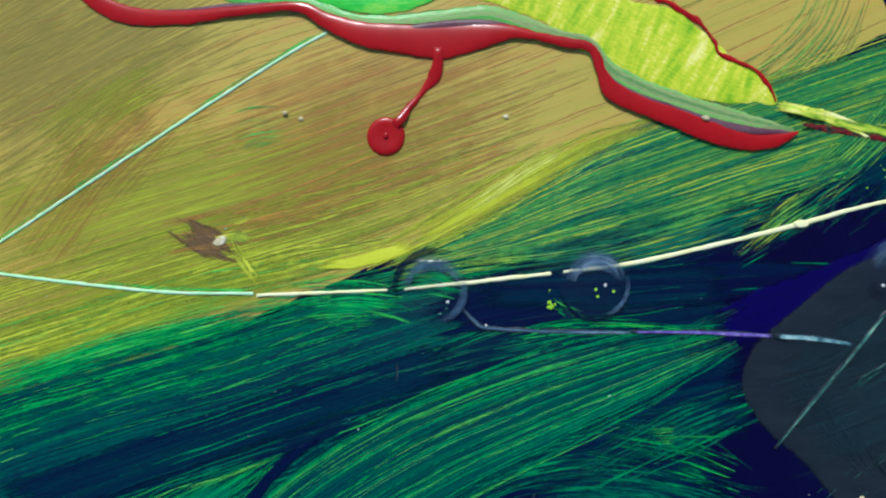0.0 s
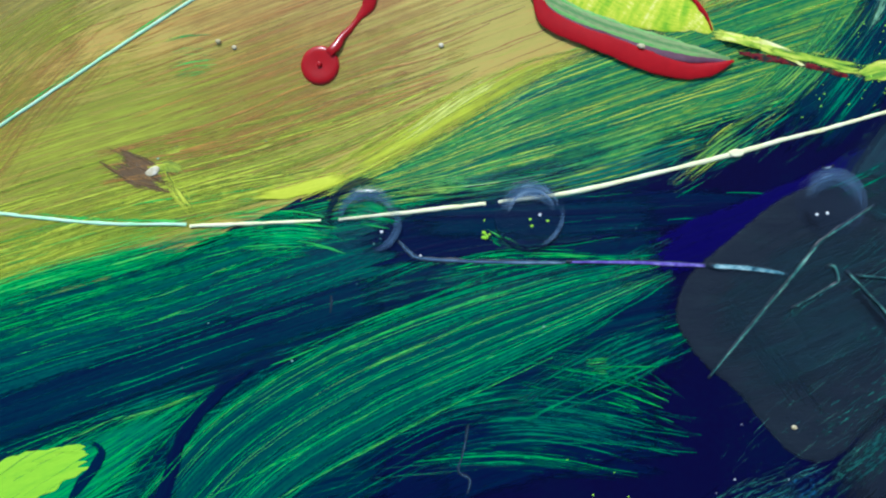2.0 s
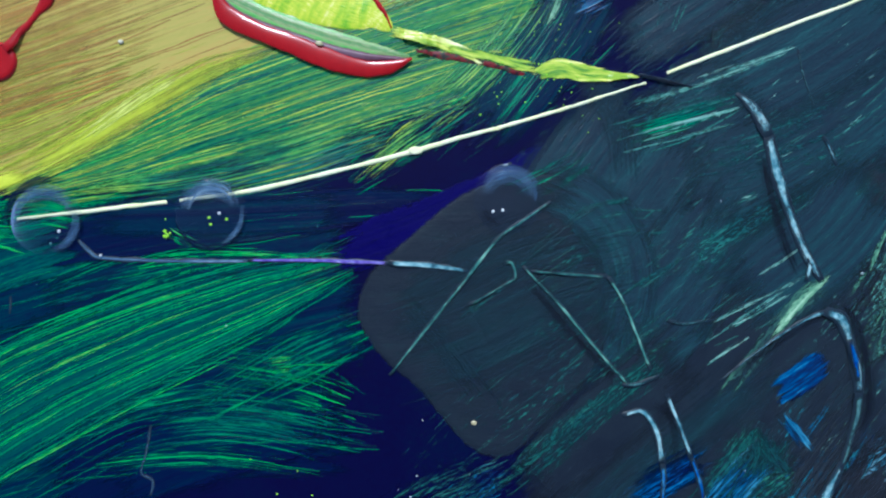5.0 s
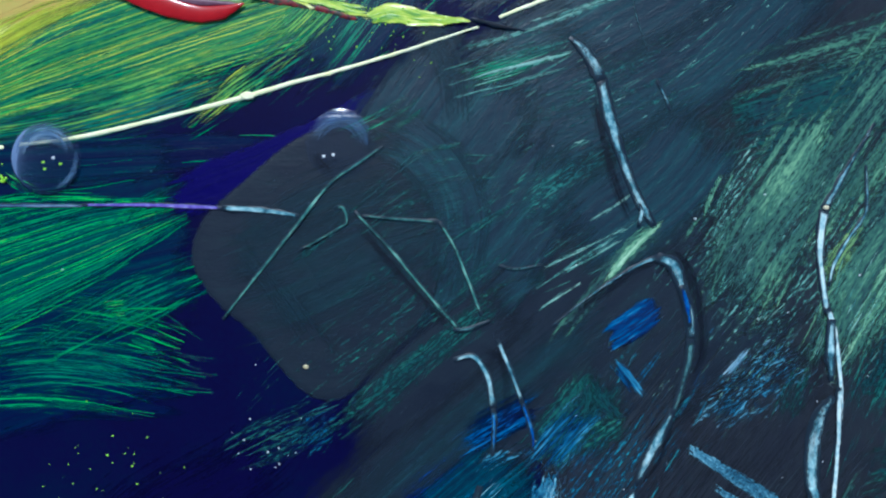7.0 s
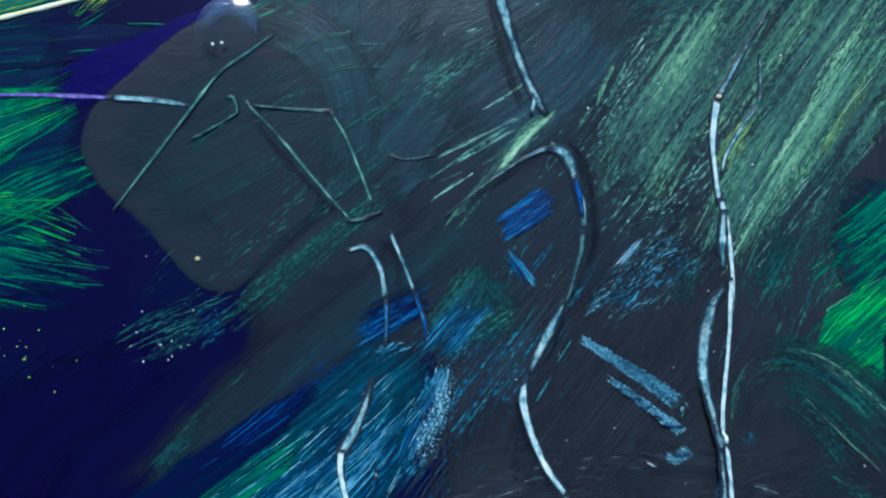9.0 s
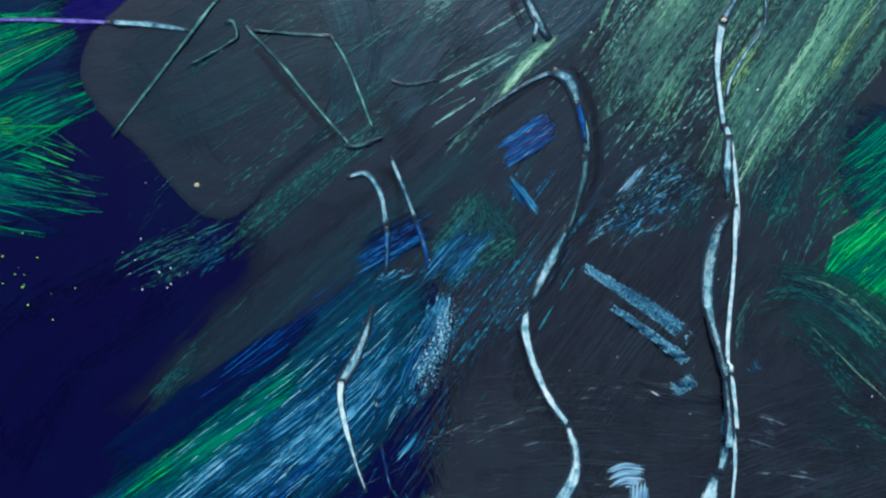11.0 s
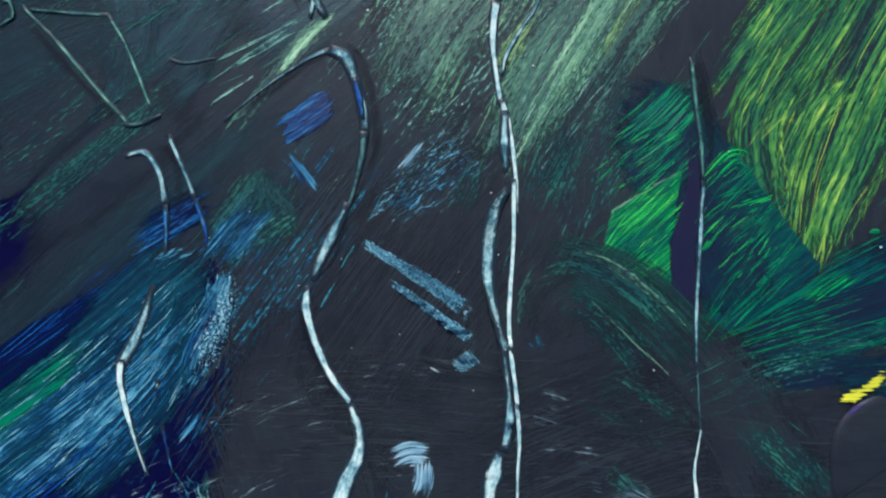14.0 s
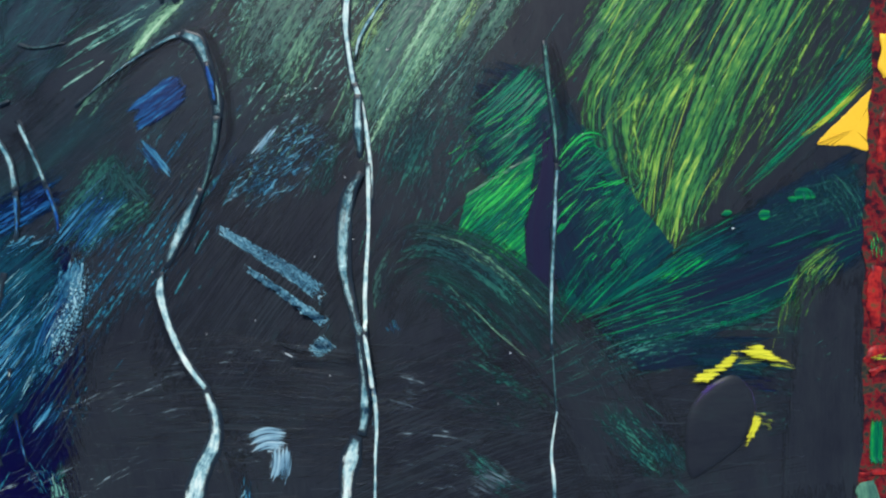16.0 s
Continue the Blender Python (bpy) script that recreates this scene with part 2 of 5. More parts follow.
pool = streaked("lime_yellow_paint", [(116, 180, 30), (172, 204, 38), (212, 220, 58), (244, 240, 140)], 260, 34, 0.3, 1.0, spread=(0.4, 0.6))
pool_b = bristled("pale_yellow_ripples", [(200, 214, 70), (226, 228, 110), (238, 236, 150)], 0.3)
string_w = mottled("cream_line_paint", [(244, 242, 166), (255, 252, 212)], 160, 900, 0.4)
string_m = mottled("mint_line_paint", [(170, 240, 170), (225, 252, 215)], 160, 900, 0.4)
ridge_d = streaked("dark_ridge_paint", [(30, 44, 52), (64, 100, 100), (110, 154, 146)], 260, 300, 0.35, 0.8, spread=(0.4, 0.6), sharp=1.5, tooth=0.42, weave=(160.0, 500.0))
ridge_p = streaked("pale_ridge_paint", [(36, 64, 76), (84, 134, 142), (160, 198, 196), (196, 220, 212)], 260, 300, 0.35, 0.8, spread=(0.4, 0.6), sharp=1.5, tooth=0.42, weave=(160.0, 500.0))
ridge_w = streaked("scraped_white_paint", [(70, 108, 118), (150, 190, 190), (208, 228, 216), (230, 240, 228)], 260, 300, 0.35, 0.8, spread=(0.4, 0.6), sharp=1.5, tooth=0.42, weave=(160.0, 500.0))
ridge_b = streaked("blue_ridge_paint", [(8, 34, 110), (30, 90, 150), (100, 160, 180)], 260, 300, 0.35, 0.8, spread=(0.4, 0.6), sharp=1.5, tooth=0.42, weave=(160.0, 500.0))
ridge_g = streaked("green_ridge_paint", [(32, 70, 72), (76, 130, 116), (136, 184, 160)], 260, 300, 0.35, 0.8, spread=(0.4, 0.6), sharp=1.5, tooth=0.42, weave=(160.0, 500.0))
violet = streaked("lavender_ridge_paint", [(64, 46, 130), (112, 96, 180), (170, 170, 214)], 260, 300, 0.35, 0.8, spread=(0.4, 0.6), sharp=1.5, tooth=0.42, weave=(160.0, 500.0))
rim_glint_and_scratch = streaked("rim_glint_and_scratch_paint", [(44, 64, 90), (80, 108, 134), (150, 174, 190)], 60, 300, 0.2, 0.3, sharp=0.6, tooth=0.1)
brown = bristled("brown_smudge_paint", [(96, 78, 48), (110, 84, 52), (130, 104, 60)])
white_dot = mottled("white_fleck_paint", [(200, 205, 200), (235, 235, 225)], 300, 900)
gel = clear_gel("clear_gel")
linen = mottled("primed_linen", [(200, 196, 184), (222, 218, 206)], 300, 1800, 0.7)
darkteal = streaked("dark_blue_green_paint", [(2, 8, 46), (0, 22, 54), (0, 42, 60), (0, 64, 66)], 10, 520, spec=0.15)
olive_b = bristled("olive_bristles", [(128, 140, 52), (150, 158, 52), (170, 178, 54), (180, 186, 60)], smooth=True)
umber_b = bristled("umber_bristles", [(138, 132, 66), (152, 140, 70), (164, 148, 76)], smooth=True)
rust_b = bristled("rust_bristles", [(158, 122, 68), (176, 128, 66), (190, 140, 60)], smooth=True)
leaf_b = bristled("light_green_bristles", [(0, 124, 72), (24, 162, 72), (64, 188, 76), (112, 210, 84)])
slate_dark = streaked("dark_slate_and_shade_paint", [(16, 20, 30), (22, 27, 37)], 40, 300, 0.4, 0.4, sharp=0.9, tooth=0.15)
navy_g = streaked("blue_black_paint", [(24, 25, 46), (18, 34, 52), (8, 56, 60)], 9, 520)
violet_s = streaked("lavender_paint", [(64, 48, 100), (84, 74, 124)], 20, 300)
bead_m = mottled("ochre_bead_and_glint_paint", [(160, 146, 96), (206, 194, 150), (230, 222, 196)], 300, 1200, 0.25)
lime_s_b = bristled("soft_lime_bristles", [(120, 146, 46), (150, 172, 46), (168, 184, 50)], smooth=True)
slate_d = streaked("deep_slate_paint", [(13, 21, 38), (17, 29, 43), (23, 34, 45), (14, 42, 48)], 40, 200, 0.45, 0.8, tooth=0.2)
bright = streaked("bright_green_paint", [(30, 180, 60), (80, 210, 70), (170, 230, 90)], 90, 160, 0.3)
teal2 = streaked("teal_green_paint", [(0, 26, 56), (0, 50, 62), (0, 72, 66), (0, 90, 68), (4, 124, 70)], 9, 620)
ridge_base = mottled("dark_ridge_body_paint", [(26, 36, 46), (36, 48, 56)], 200, 1400, 0.35, 0.4)
white_line = streaked("white_scratch_paint", [(150, 170, 170), (220, 226, 220)], 60, 300)
indigo_v = streaked("violet_blue_paint", [(6, 6, 50), (11, 3, 78), (8, 8, 62)], 10, 200, spec=0.1)
violet_k = streaked("violet_black_paint", [(24, 24, 46), (30, 28, 54), (26, 34, 56)], 10, 300)
darkgreen = streaked("dark_green_paint", [(32, 42, 50), (30, 56, 56), (28, 76, 64)], 14, 700)
pale_bl = bristled("pale_blue_bristles", [(40, 84, 104), (66, 118, 134), (110, 160, 168)], broken=3.5)
diamond = streaked("dark_patch_green_paint", [(16, 26, 48), (6, 48, 60), (6, 78, 66), (20, 110, 72)], 16, 900)
slate_l = bristled("pale_slate_bristles", [(38, 40, 47), (45, 50, 56), (56, 66, 72)])
darkteal_s = streaked("dark_teal_shade_paint", [(2, 14, 44), (0, 30, 52)], 40, 300, sharp=0.9, tooth=0.15)


rake_sage = raked("raked_sage_paint", [(36, 54, 56), (50, 84, 74), (74, 118, 92), (122, 168, 124)], hair=(16.0, 560.0), share=0.42, gain=4.0)
rake_pale = raked("raked_pale_sage_paint", [(56, 96, 82), (82, 130, 100), (116, 164, 122), (176, 210, 168)], hair=(16.0, 560.0), share=0.42, gain=4.0, spec=0.5)
rake_lime = raked("raked_lime_sage_paint", [(76, 114, 78), (104, 142, 86), (142, 176, 102)], spec=0.5)
rake_blue = raked("raked_blue_paint", [(4, 30, 66), (10, 60, 98), (34, 100, 132), (90, 156, 176), (166, 208, 214)], dash=(240.0, 1900.0), hair=(20.0, 1400.0), share=0.35)
bright_b = bristled("bright_lime_bristles", [(14, 140, 70), (34, 166, 72), (80, 192, 76), (130, 210, 80)])
rake_trail = raked("raked_lime_yellow_paint", [(96, 150, 44), (170, 200, 50), (222, 226, 90), (244, 242, 170)], dash=(200.0, 1200.0), hair=(60.0, 700.0))
rake_slate_and_glint = raked("raked_slate_and_glint_paint", [(40, 45, 51), (54, 64, 70), (84, 102, 108), (150, 172, 174)], dash=(260.0, 1900.0), hair=(30.0, 1500.0))
bar_paint = raked("pressed_pale_blue_paint", [(36, 76, 94), (70, 120, 136), (116, 164, 174), (178, 210, 212)], dash=(1300.0, 2200.0), hair=(260.0, 1000.0), share=0.6, gain=4.2)
crust = raked("crusty_pale_blue_paint", [(10, 46, 74), (30, 86, 112), (76, 138, 156), (170, 208, 212)], dash=(560.0, 1700.0), hair=(120.0, 900.0), share=0.5, gain=3.8)
rake_deep = raked("raked_deep_blue_paint", [(4, 22, 60), (4, 44, 92), (14, 84, 132), (76, 150, 182)], dash=(300.0, 1900.0), share=0.4)
rake_lemon = raked("raked_lemon_paint", [(206, 204, 40), (228, 224, 54), (240, 236, 80)], dash=(90.0, 1700.0), hair=(30.0, 1300.0))
rake_leaf = raked("raked_leaf_green_paint", [(28, 52, 50), (28, 82, 54), (52, 118, 58), (104, 156, 64), (178, 204, 84)], dash=(300.0, 1900.0), hair=(14.0, 800.0), share=0.35, gain=4.4)
rake_dark = raked("raked_dark_green_paint", [(22, 42, 50), (20, 60, 60), (28, 82, 72), (64, 122, 98)])
scraped = raked("scraped_white_smear_paint", [(84, 124, 144), (140, 178, 188), (216, 230, 228)], dash=(160.0, 1900.0))


# ---- tools for laying paint ----
CELL = 16
GX, GY = 4000 // CELL, 2200 // CELL
layer = np.zeros((GX, GY))          # height of the dried paint so far, cell by cell, in metres
COAT = 0.00004


def cells(u, v):
    return (np.clip((u + 1000) / CELL, 1, GX - 2).astype(int), np.clip((v + 400) / CELL, 1, GY - 2).astype(int))


def dry_height(u, v):
    """Height of the paint under a place, taken over the neighbouring cells."""
    i, j = cells(u, v)
    return np.max([layer[i + a, j + b] for a in (-1, 0, 1) for b in (-1, 0, 1)], axis=0)


def dried(u, v, z):
    i, j = cells(u, v)
    np.maximum.at(layer, (i.ravel(), j.ravel()), z.ravel())


def spline(pts, closed=False, n=24):
    """Smooth curve through a few points."""
    p = np.array(pts, float)
    p = np.vstack([p[-1:], p, p[:2]]) if closed else np.vstack([2 * p[:1] - p[1:2], p, 2 * p[-1:] - p[-2:-1]])
    t = np.linspace(0, 1, n, endpoint=False)[:, None]
    out = []
    for a, b, c, d in zip(p[:-3], p[1:-2], p[2:-1], p[3:]):
        out.append(0.5 * (2 * b + (c - a) * t + (2 * a - 5 * b + 4 * c - d) * t ** 2 + (3 * b - a - 3 * c + d) * t ** 3))
    out = np.vstack(out)
    return out if closed else np.vstack([out, p[-2:-1]])


class Way:
    """A stroke's centre line, by the length along it."""

    def __init__(self, pts):
        self.p = spline(pts) if len(pts) > 2 else np.array(pts, float)
        if len(pts) == 2:
            self.p = self.p[0] + (self.p[1] - self.p[0]) * np.linspace(0, 1, 20)[:, None]
        d = np.diff(self.p, axis=0)
        self.s = np.r_[0, np.cumsum(np.hypot(*d.T))]
        self.long = self.s[-1]
        self.knots = np.linspace(0, 1, len(pts)) if len(pts) == 2 else self.s[np.minimum(np.arange(len(pts)) * 24, len(self.s) - 1)] / self.long
        g = np.gradient(self.p, axis=0)
        g /= np.maximum(np.hypot(*g.T), 1e-9)[:, None]
        self.n = np.c_[-g[:, 1], g[:, 0]]

    def half(self, s, widths):
        """Half width of the stroke at lengths s: one number for each point, or spread evenly."""
        k = self.knots if len(widths) == len(self.knots) else np.linspace(0, 1, len(widths))
        return np.interp(np.asarray(s) / self.long, k, widths)

    def at(self, s):
        s = np.asarray(s, float)
        over = np.clip(s, 0, self.long) - s
        x, y, nx, ny = (np.interp(s, self.s, c) for c in (*self.p.T, *self.n.T))
        return x - over * ny, y + over * nx, nx, ny


def wobble(n, smooth):
    w = np.convolve(rng.normal(size=n + 2 * smooth), np.hanning(smooth + 2)[1:-1], "same")[smooth : smooth + n] if smooth > 1 else rng.normal(size=n)
    return w / max(1e-9, np.abs(w).max())


def mesh_of(name, u, v, z, quads, uv=None, cover=None):
    """Mesh from grids of u, v (drawing units), z (metres) and four-cornered faces."""
    me = bpy.data.meshes.new(name)
    co = np.c_[ORIGIN[0] + u * U, ORIGIN[1] - v * U, z].astype(np.float32)
    quads = np.asarray(quads, np.int32)
    me.vertices.add(len(co))
    me.vertices.foreach_set("co", co.ravel())
    me.loops.add(quads.size)
    me.loops.foreach_set("vertex_index", quads.ravel())
    me.polygons.add(len(quads))
    me.polygons.foreach_set("loop_start", np.arange(0, quads.size, 4, dtype=np.int32))
    me.polygons.foreach_set("use_smooth", np.ones(len(quads), bool))
    if uv is not None:
        lay = me.uv_layers.new(name="UVMap")
        lay.data.foreach_set("uv", uv[quads.ravel()].astype(np.float32).ravel())
    me.update(calc_edges=True)
    me.validate()
    at = me.attributes.new("cover", "FLOAT", "POINT")
    at.data.foreach_set("value", (np.ones(len(co)) if cover is None else cover).astype(np.float32))
    return me


def part(name, me, material, parent, label="", kind=""):
    ob = new(name, me)
    me.materials.append(material)
    ob.parent = parent
    return tagged(ob, label, kind=kind)


def grid_quads(n, m, start=0):
    k = start + np.arange((n - 1) * m).reshape(n - 1, m)[:, :-1].ravel()
    return np.c_[k, k + m, k + m + 1, k + 1]


def film(name, pts, half, material, parent, label="", rag=30, round_=0.0, edge=4.0, step=9, ridge=0.00003, lift=1.0, feather=(14, 40), body=1.0):
    """A coat of paint laid along a way: ragged ends, uneven sides, ridges from the brush; round_: height of a rounded bead."""
    way = Way(pts)
    n = max(6, int(way.long / step))
    m = max(7, int(2 * np.max(half) / step) + 3) if not round_ else max(9, int(2 * np.max(half) / step) + 7)
    w = np.linspace(-1, 1, m) if not round_ else np.sin(np.linspace(-math.pi / 2, math.pi / 2, m))
    first, last = rag * np.abs(wobble(m, 3)), rag * np.abs(wobble(m, 3))
    f = np.linspace(0, 1, n)[:, None]
    s = first + (way.long - first - last) * f
    x, y, nx, ny = way.at(s)
    hw = way.half(s, half)
    side = np.where(w < 0, (edge * wobble(n, 5))[:, None], (edge * wobble(n, 5))[:, None])
    off = w * hw + side * np.abs(w) ** 6
    u, v = x + nx * off, y + ny * off
    low = dry_height(u, v)
    if round_:
        ends = np.clip(np.minimum(f, 1 - f) * way.long / max(8, np.max(half)), 0, 1)
        body = round_ * np.sqrt(np.maximum(0, 1 - w ** 2)) * np.sqrt(1 - (1 - ends) ** 2) * (1 + 0.04 * wobble(n, 9)[:, None])
        if round_ > 0.0003:
            # thick paint settles: its bed is level from side to side and smooth along the way
            k = min(15, n // 2 * 2 - 1)
            bed = np.convolve(np.pad(low.mean(1), k // 2, "edge"), np.ones(k) / k, "valid")[:n, None]
            z = bed + body
            z[:, [0, -1]] = low[:, [0, -1]]
        else:
            z = low + COAT * 0.3 + body
    else:
        z = low + COAT * lift + ridge * (0.5 + 0.5 * wobble(m, 2)) + ridge * 0.4 * rng.random((n, m))
        z[:, [0, -1]] = low[:, [0, -1]] + 0.00001
        z[[0, -1]] = low[[0, -1]] + 0.00001
    dried(u, v, z)
    a, b = rng.random(2)
    uv = np.stack([s * U + a, off * U + b], -1).reshape(-1, 2)
    inner = np.minimum((1 - np.abs(w)) * hw / max(feather[0], 1e-3), np.minimum(s - first, way.long - last - s) / max(feather[1], 1e-3))
    cover = np.clip(inner, 0, 1) * body if max(feather) > 0 and not round_ else np.ones_like(s)
    return part(name, mesh_of(name, u.ravel(), v.ravel(), z.ravel(), grid_quads(n, m), uv, cover.ravel()), material, parent, label)


def bristles(name, pts, half, count, material, parent, label="", run=(0.1, 0.6), thick=(1.0, 2.6), span=(0, 1), side=(-1, 1), wander=1.5, step=14, rise=0.00003):
    """Tracks of single bristles along a way: each a thin raised thread of paint with its own start and end."""
    way = Way(pts)
    thick = (thick[0] * 0.44, thick[1] * 0.46)
    us, vs, zs, qs, base = [], [], [], [], 0
    for _ in range(count):
        long = way.long * rng.uniform(*run)
        s0 = way.long * rng.uniform(span[0], span[1]) - long / 2
        s1 = min(s0 + long, way.long * span[1] + 12 * rng.random())
        s0 = max(s0, way.long * span[0] - 12 * rng.random())
        n = max(3, int((s1 - s0) / step))
        if s1 - s0 < 4:
            continue
        s = np.linspace(s0, s1, n)
        x, y, nx, ny = way.at(s)
        hw = way.half(s, half)
        w = rng.uniform(*side)
        off = w * hw + wander * wobble(n, 5)
        t = rng.uniform(*thick) * np.clip(1.2 * np.sin(np.linspace(0.12, math.pi - 0.12, n)) ** 0.5 + 0.25 * rng.normal(size=n), 0.25, 1.4)
        u, v = x + nx * off, y + ny * off
        low = dry_height(u, v) + 0.00001
        for k, up in ((-1, 0.0), (0, rise), (1, 0.0)):
            us.append(u + nx * t * k), vs.append(v + ny * t * k), zs.append(low + up)
        i = base + np.arange(n - 1)
        qs += [np.c_[i + n * k, i + 1 + n * k, i + 1 + n * (k + 1), i + n * (k + 1)] for k in (0, 1)]
        base += 3 * n
    us, vs, zs = np.concatenate(us), np.concatenate(vs), np.concatenate(zs)
    return part(name, mesh_of(name, us, vs, zs, np.vstack(qs)[:, ::-1]), material, parent, label, "stuff")


def blob(name, pts, material, parent, label="", high=0.00006, shape=0.5, jag=0.0, rings=18, dent=0.0, power=6, feather=0.0, level=True, angle=0.0, straight=False):
    """A closed patch or pool of paint round its middle; shape: how quickly it rises from its rim."""
    p = spline(pts, True, 16)
    if straight:
        q = np.array(pts, float)
        p = np.vstack([a + (b - a) * np.linspace(0, 1, 12, endpoint=False)[:, None] for a, b in zip(q, np.roll(q, -1, 0))])
    if jag:
        p = p + jag * rng.normal(size=p.shape)
    c = p.mean(0)
    r = np.linspace(0, 1, rings) ** 0.7
    g = c + (p - c)[None] * r[:, None, None]
    n, m = g.shape[:2]
    u, v = g[..., 0], g[..., 1]
    rise = high * np.maximum(0, 1 - r ** power) ** shape * (1 - dent * (1 - r ** 2))
    low = dry_height(u, v)
    z = low + 0.00001 + rise[:, None]
    if level == "mid":
        z = np.median(low) + np.repeat(rise[:, None], m, 1)
    elif level:
        z = low.max() + 0.00001 + np.repeat(rise[:, None], m, 1)
        z[-1] = low[-1]
    dried(u, v, z)
    k = np.arange((n - 1) * m).reshape(n - 1, m)
    nxt = np.roll(k, -1, 1)
    q = np.stack([k, nxt, nxt + m, k + m], -1).reshape(-1, 4)
    ca, sa = math.cos(radians(angle)), math.sin(radians(angle))
    uv = np.c_[(u * ca - v * sa).ravel() * U, (u * sa + v * ca).ravel() * U]
    return part(name, mesh_of(name, u.ravel(), v.ravel(), z.ravel(), q[:, ::-1], uv, np.repeat(np.clip((1 - r) / feather, 0, 1) if feather else np.ones(n), m)), material, parent, label)


def ring(name, c, radius, wide, high, a0, a1, material, parent, label=""):
    """A thin painted arc for a gel drop's highlight or shade, from angle a0 to a1 (degrees, anticlockwise from the
    right).
    """
    a = np.radians(np.linspace(a0, a1, 9))
    pts = [(c[0] + radius * math.cos(k), c[1] - radius * math.sin(k)) for k in a]
    return film(name, pts, [wide * 0.4, wide, wide, wide * 0.4], material, parent, label, rag=0, edge=0.6, step=3, feather=(wide * 0.95, radius * 0.6), body=0.62)


def specks(name, centre, reach, count, size, material, parent, label=""):
    """Tiny spatters of paint scattered round a place."""
    us, vs, zs, qs = [], [], [], []
    for k in range(count):
        x, y = centre[0] + reach[0] * rng.normal() * 0.5, centre[1] + reach[1] * rng.normal() * 0.5
        r = size * rng.uniform(0.5, 1.3)
        a = np.arange(8) * math.pi / 4
        u = np.r_[x + r * np.cos(a) * rng.uniform(0.7, 1.5), x + 0.4 * r * np.cos(a)]
        v = np.r_[y + r * np.sin(a), y + 0.4 * r * np.sin(a)]
        low = dry_height(u, v)
        us.append(u), vs.append(v), zs.append(low + 0.00001 + np.r_[np.zeros(8), np.full(8, r * U * 0.6)])
        i, b = np.arange(8), 16 * k
        j = (i + 1) % 8
        qs.append(np.c_[b + i, b + 8 + i, b + 8 + j, b + j])
        qs.append(np.array([[8, 9, 10, 15], [15, 10, 11, 14], [14, 11, 12, 13]])[:, ::-1] + b)
    return part(name, mesh_of(name, *(np.concatenate(k) for k in (us, vs, zs)), np.vstack(qs)), material, parent, label, "stuff")


# ---- support: a plain floor, and the stretched canvas that lies on it ----
def box(name, x0, x1, y0, y1, z0, z1, bevel, material, parent=None, label=""):
    bm = bmesh.new()
    bmesh.ops.create_cube(bm, size=1.0)
    for p in bm.verts:
        p.co = ((x0 + x1) / 2 + p.co.x * (x1 - x0), (y0 + y1) / 2 + p.co.y * (y1 - y0), (z0 + z1) / 2 + p.co.z * (z1 - z0))
    if bevel:
        bmesh.ops.bevel(bm, geom=bm.edges[:], offset=bevel, segments=3, affect="EDGES")
    me = bpy.data.meshes.new(name)
    bm.to_mesh(me)
    bm.free()
    return part(name, me, material, parent, label)


EDGE_L, EDGE_R, EDGE_T, EDGE_B = ORIGIN[0] - 930 * U, ORIGIN[0] + 2760 * U, ORIGIN[1] + 360 * U, ORIGIN[1] - 1540 * U
floor_paint = mottled("grey_floor", [(120, 118, 114), (140, 138, 132)], 8, 120, 0.6)
ground = box("floor", -1.6, 1.8, -1.6, 1.4, -0.06, -0.0185, 0, floor_paint)
tagged(ground, "plain grey floor under the painting", "floor", kind="structure")

painting = tagged(new("painting"), "abstract acrylic painting with glossy red paint over dark green brushwork", "painting")
painting.location = (0.16, -0.07, -0.0185)
bpy.context.view_layer.update()



canvas = box("canvas", EDGE_L, EDGE_R, EDGE_B, EDGE_T, -0.0185, -0.00006, 0.002, linen, None, "primed linen canvas on a stretcher")


def coat(pts, half, material, label="", marks=(), **kw):
    """A brush stroke: a coat of paint, and the marks of its bristles as pieces of it. marks: (material, count, options)."""
    kw = {"feather": (max(half) * 0.45, min(120, Way(pts).long * 0.25)), **kw}
    ob = film("brush_stroke", pts, half, material, None, label, **kw)
    for mat, count, opt in marks:
        count = int(count * 0.5)
        bristles("bristle_texture", pts, half, count, mat, ob, **opt)
    return ob


def dry(pts, half, count, material, label="", body=0.4, share=0.5, **kw):
    """A stroke of a nearly dry brush: broken streaks, with some single tracks on them."""
    wide = max(half)
    if wide < 5:
        return bristles("dry_brush_stroke", pts, half, count, material, None, label, **kw)
    reach = Way(pts).long
    ob = film("dry_brush_stroke", pts, [1.15 * h for h in half], twin[material.name], None, label, rag=min(40, reach * 0.15), edge=min(8, wide * 0.2),
              step=max(4, min(9, wide / 4)), ridge=0.00001, lift=0.4, feather=(wide * 0.6, reach * 0.3), body=body)
    if count * share >= 3:
        bristles("bristle_texture", pts, half, int(count * share), material, ob, **kw)
    return ob


fine = dict(run=(0.05, 0.35), thick=(0.6, 1.6))


def soft(pts, half, material, label="", body=0.6, fade=0.25, side=0.5, **kw):
    """Paint rubbed on thinly: no single tracks, fading towards its sides and ends."""
    return film("brush_stroke", pts, half, material, None, label, **{"rag": 20, "edge": 4, "step": max(5, min(10, max(half) / 4)), "ridge": 0.00001, "lift": 0.4, "feather": (max(half) * side, Way(pts).long * fade), "body": body, **kw})


# ---- first coats ----
film("ground_coat", [(-925, 590), (2755, 590)], [935, 935], navy, None, "dark navy first coat", rag=0, step=30, edge=0, feather=(0, 0))
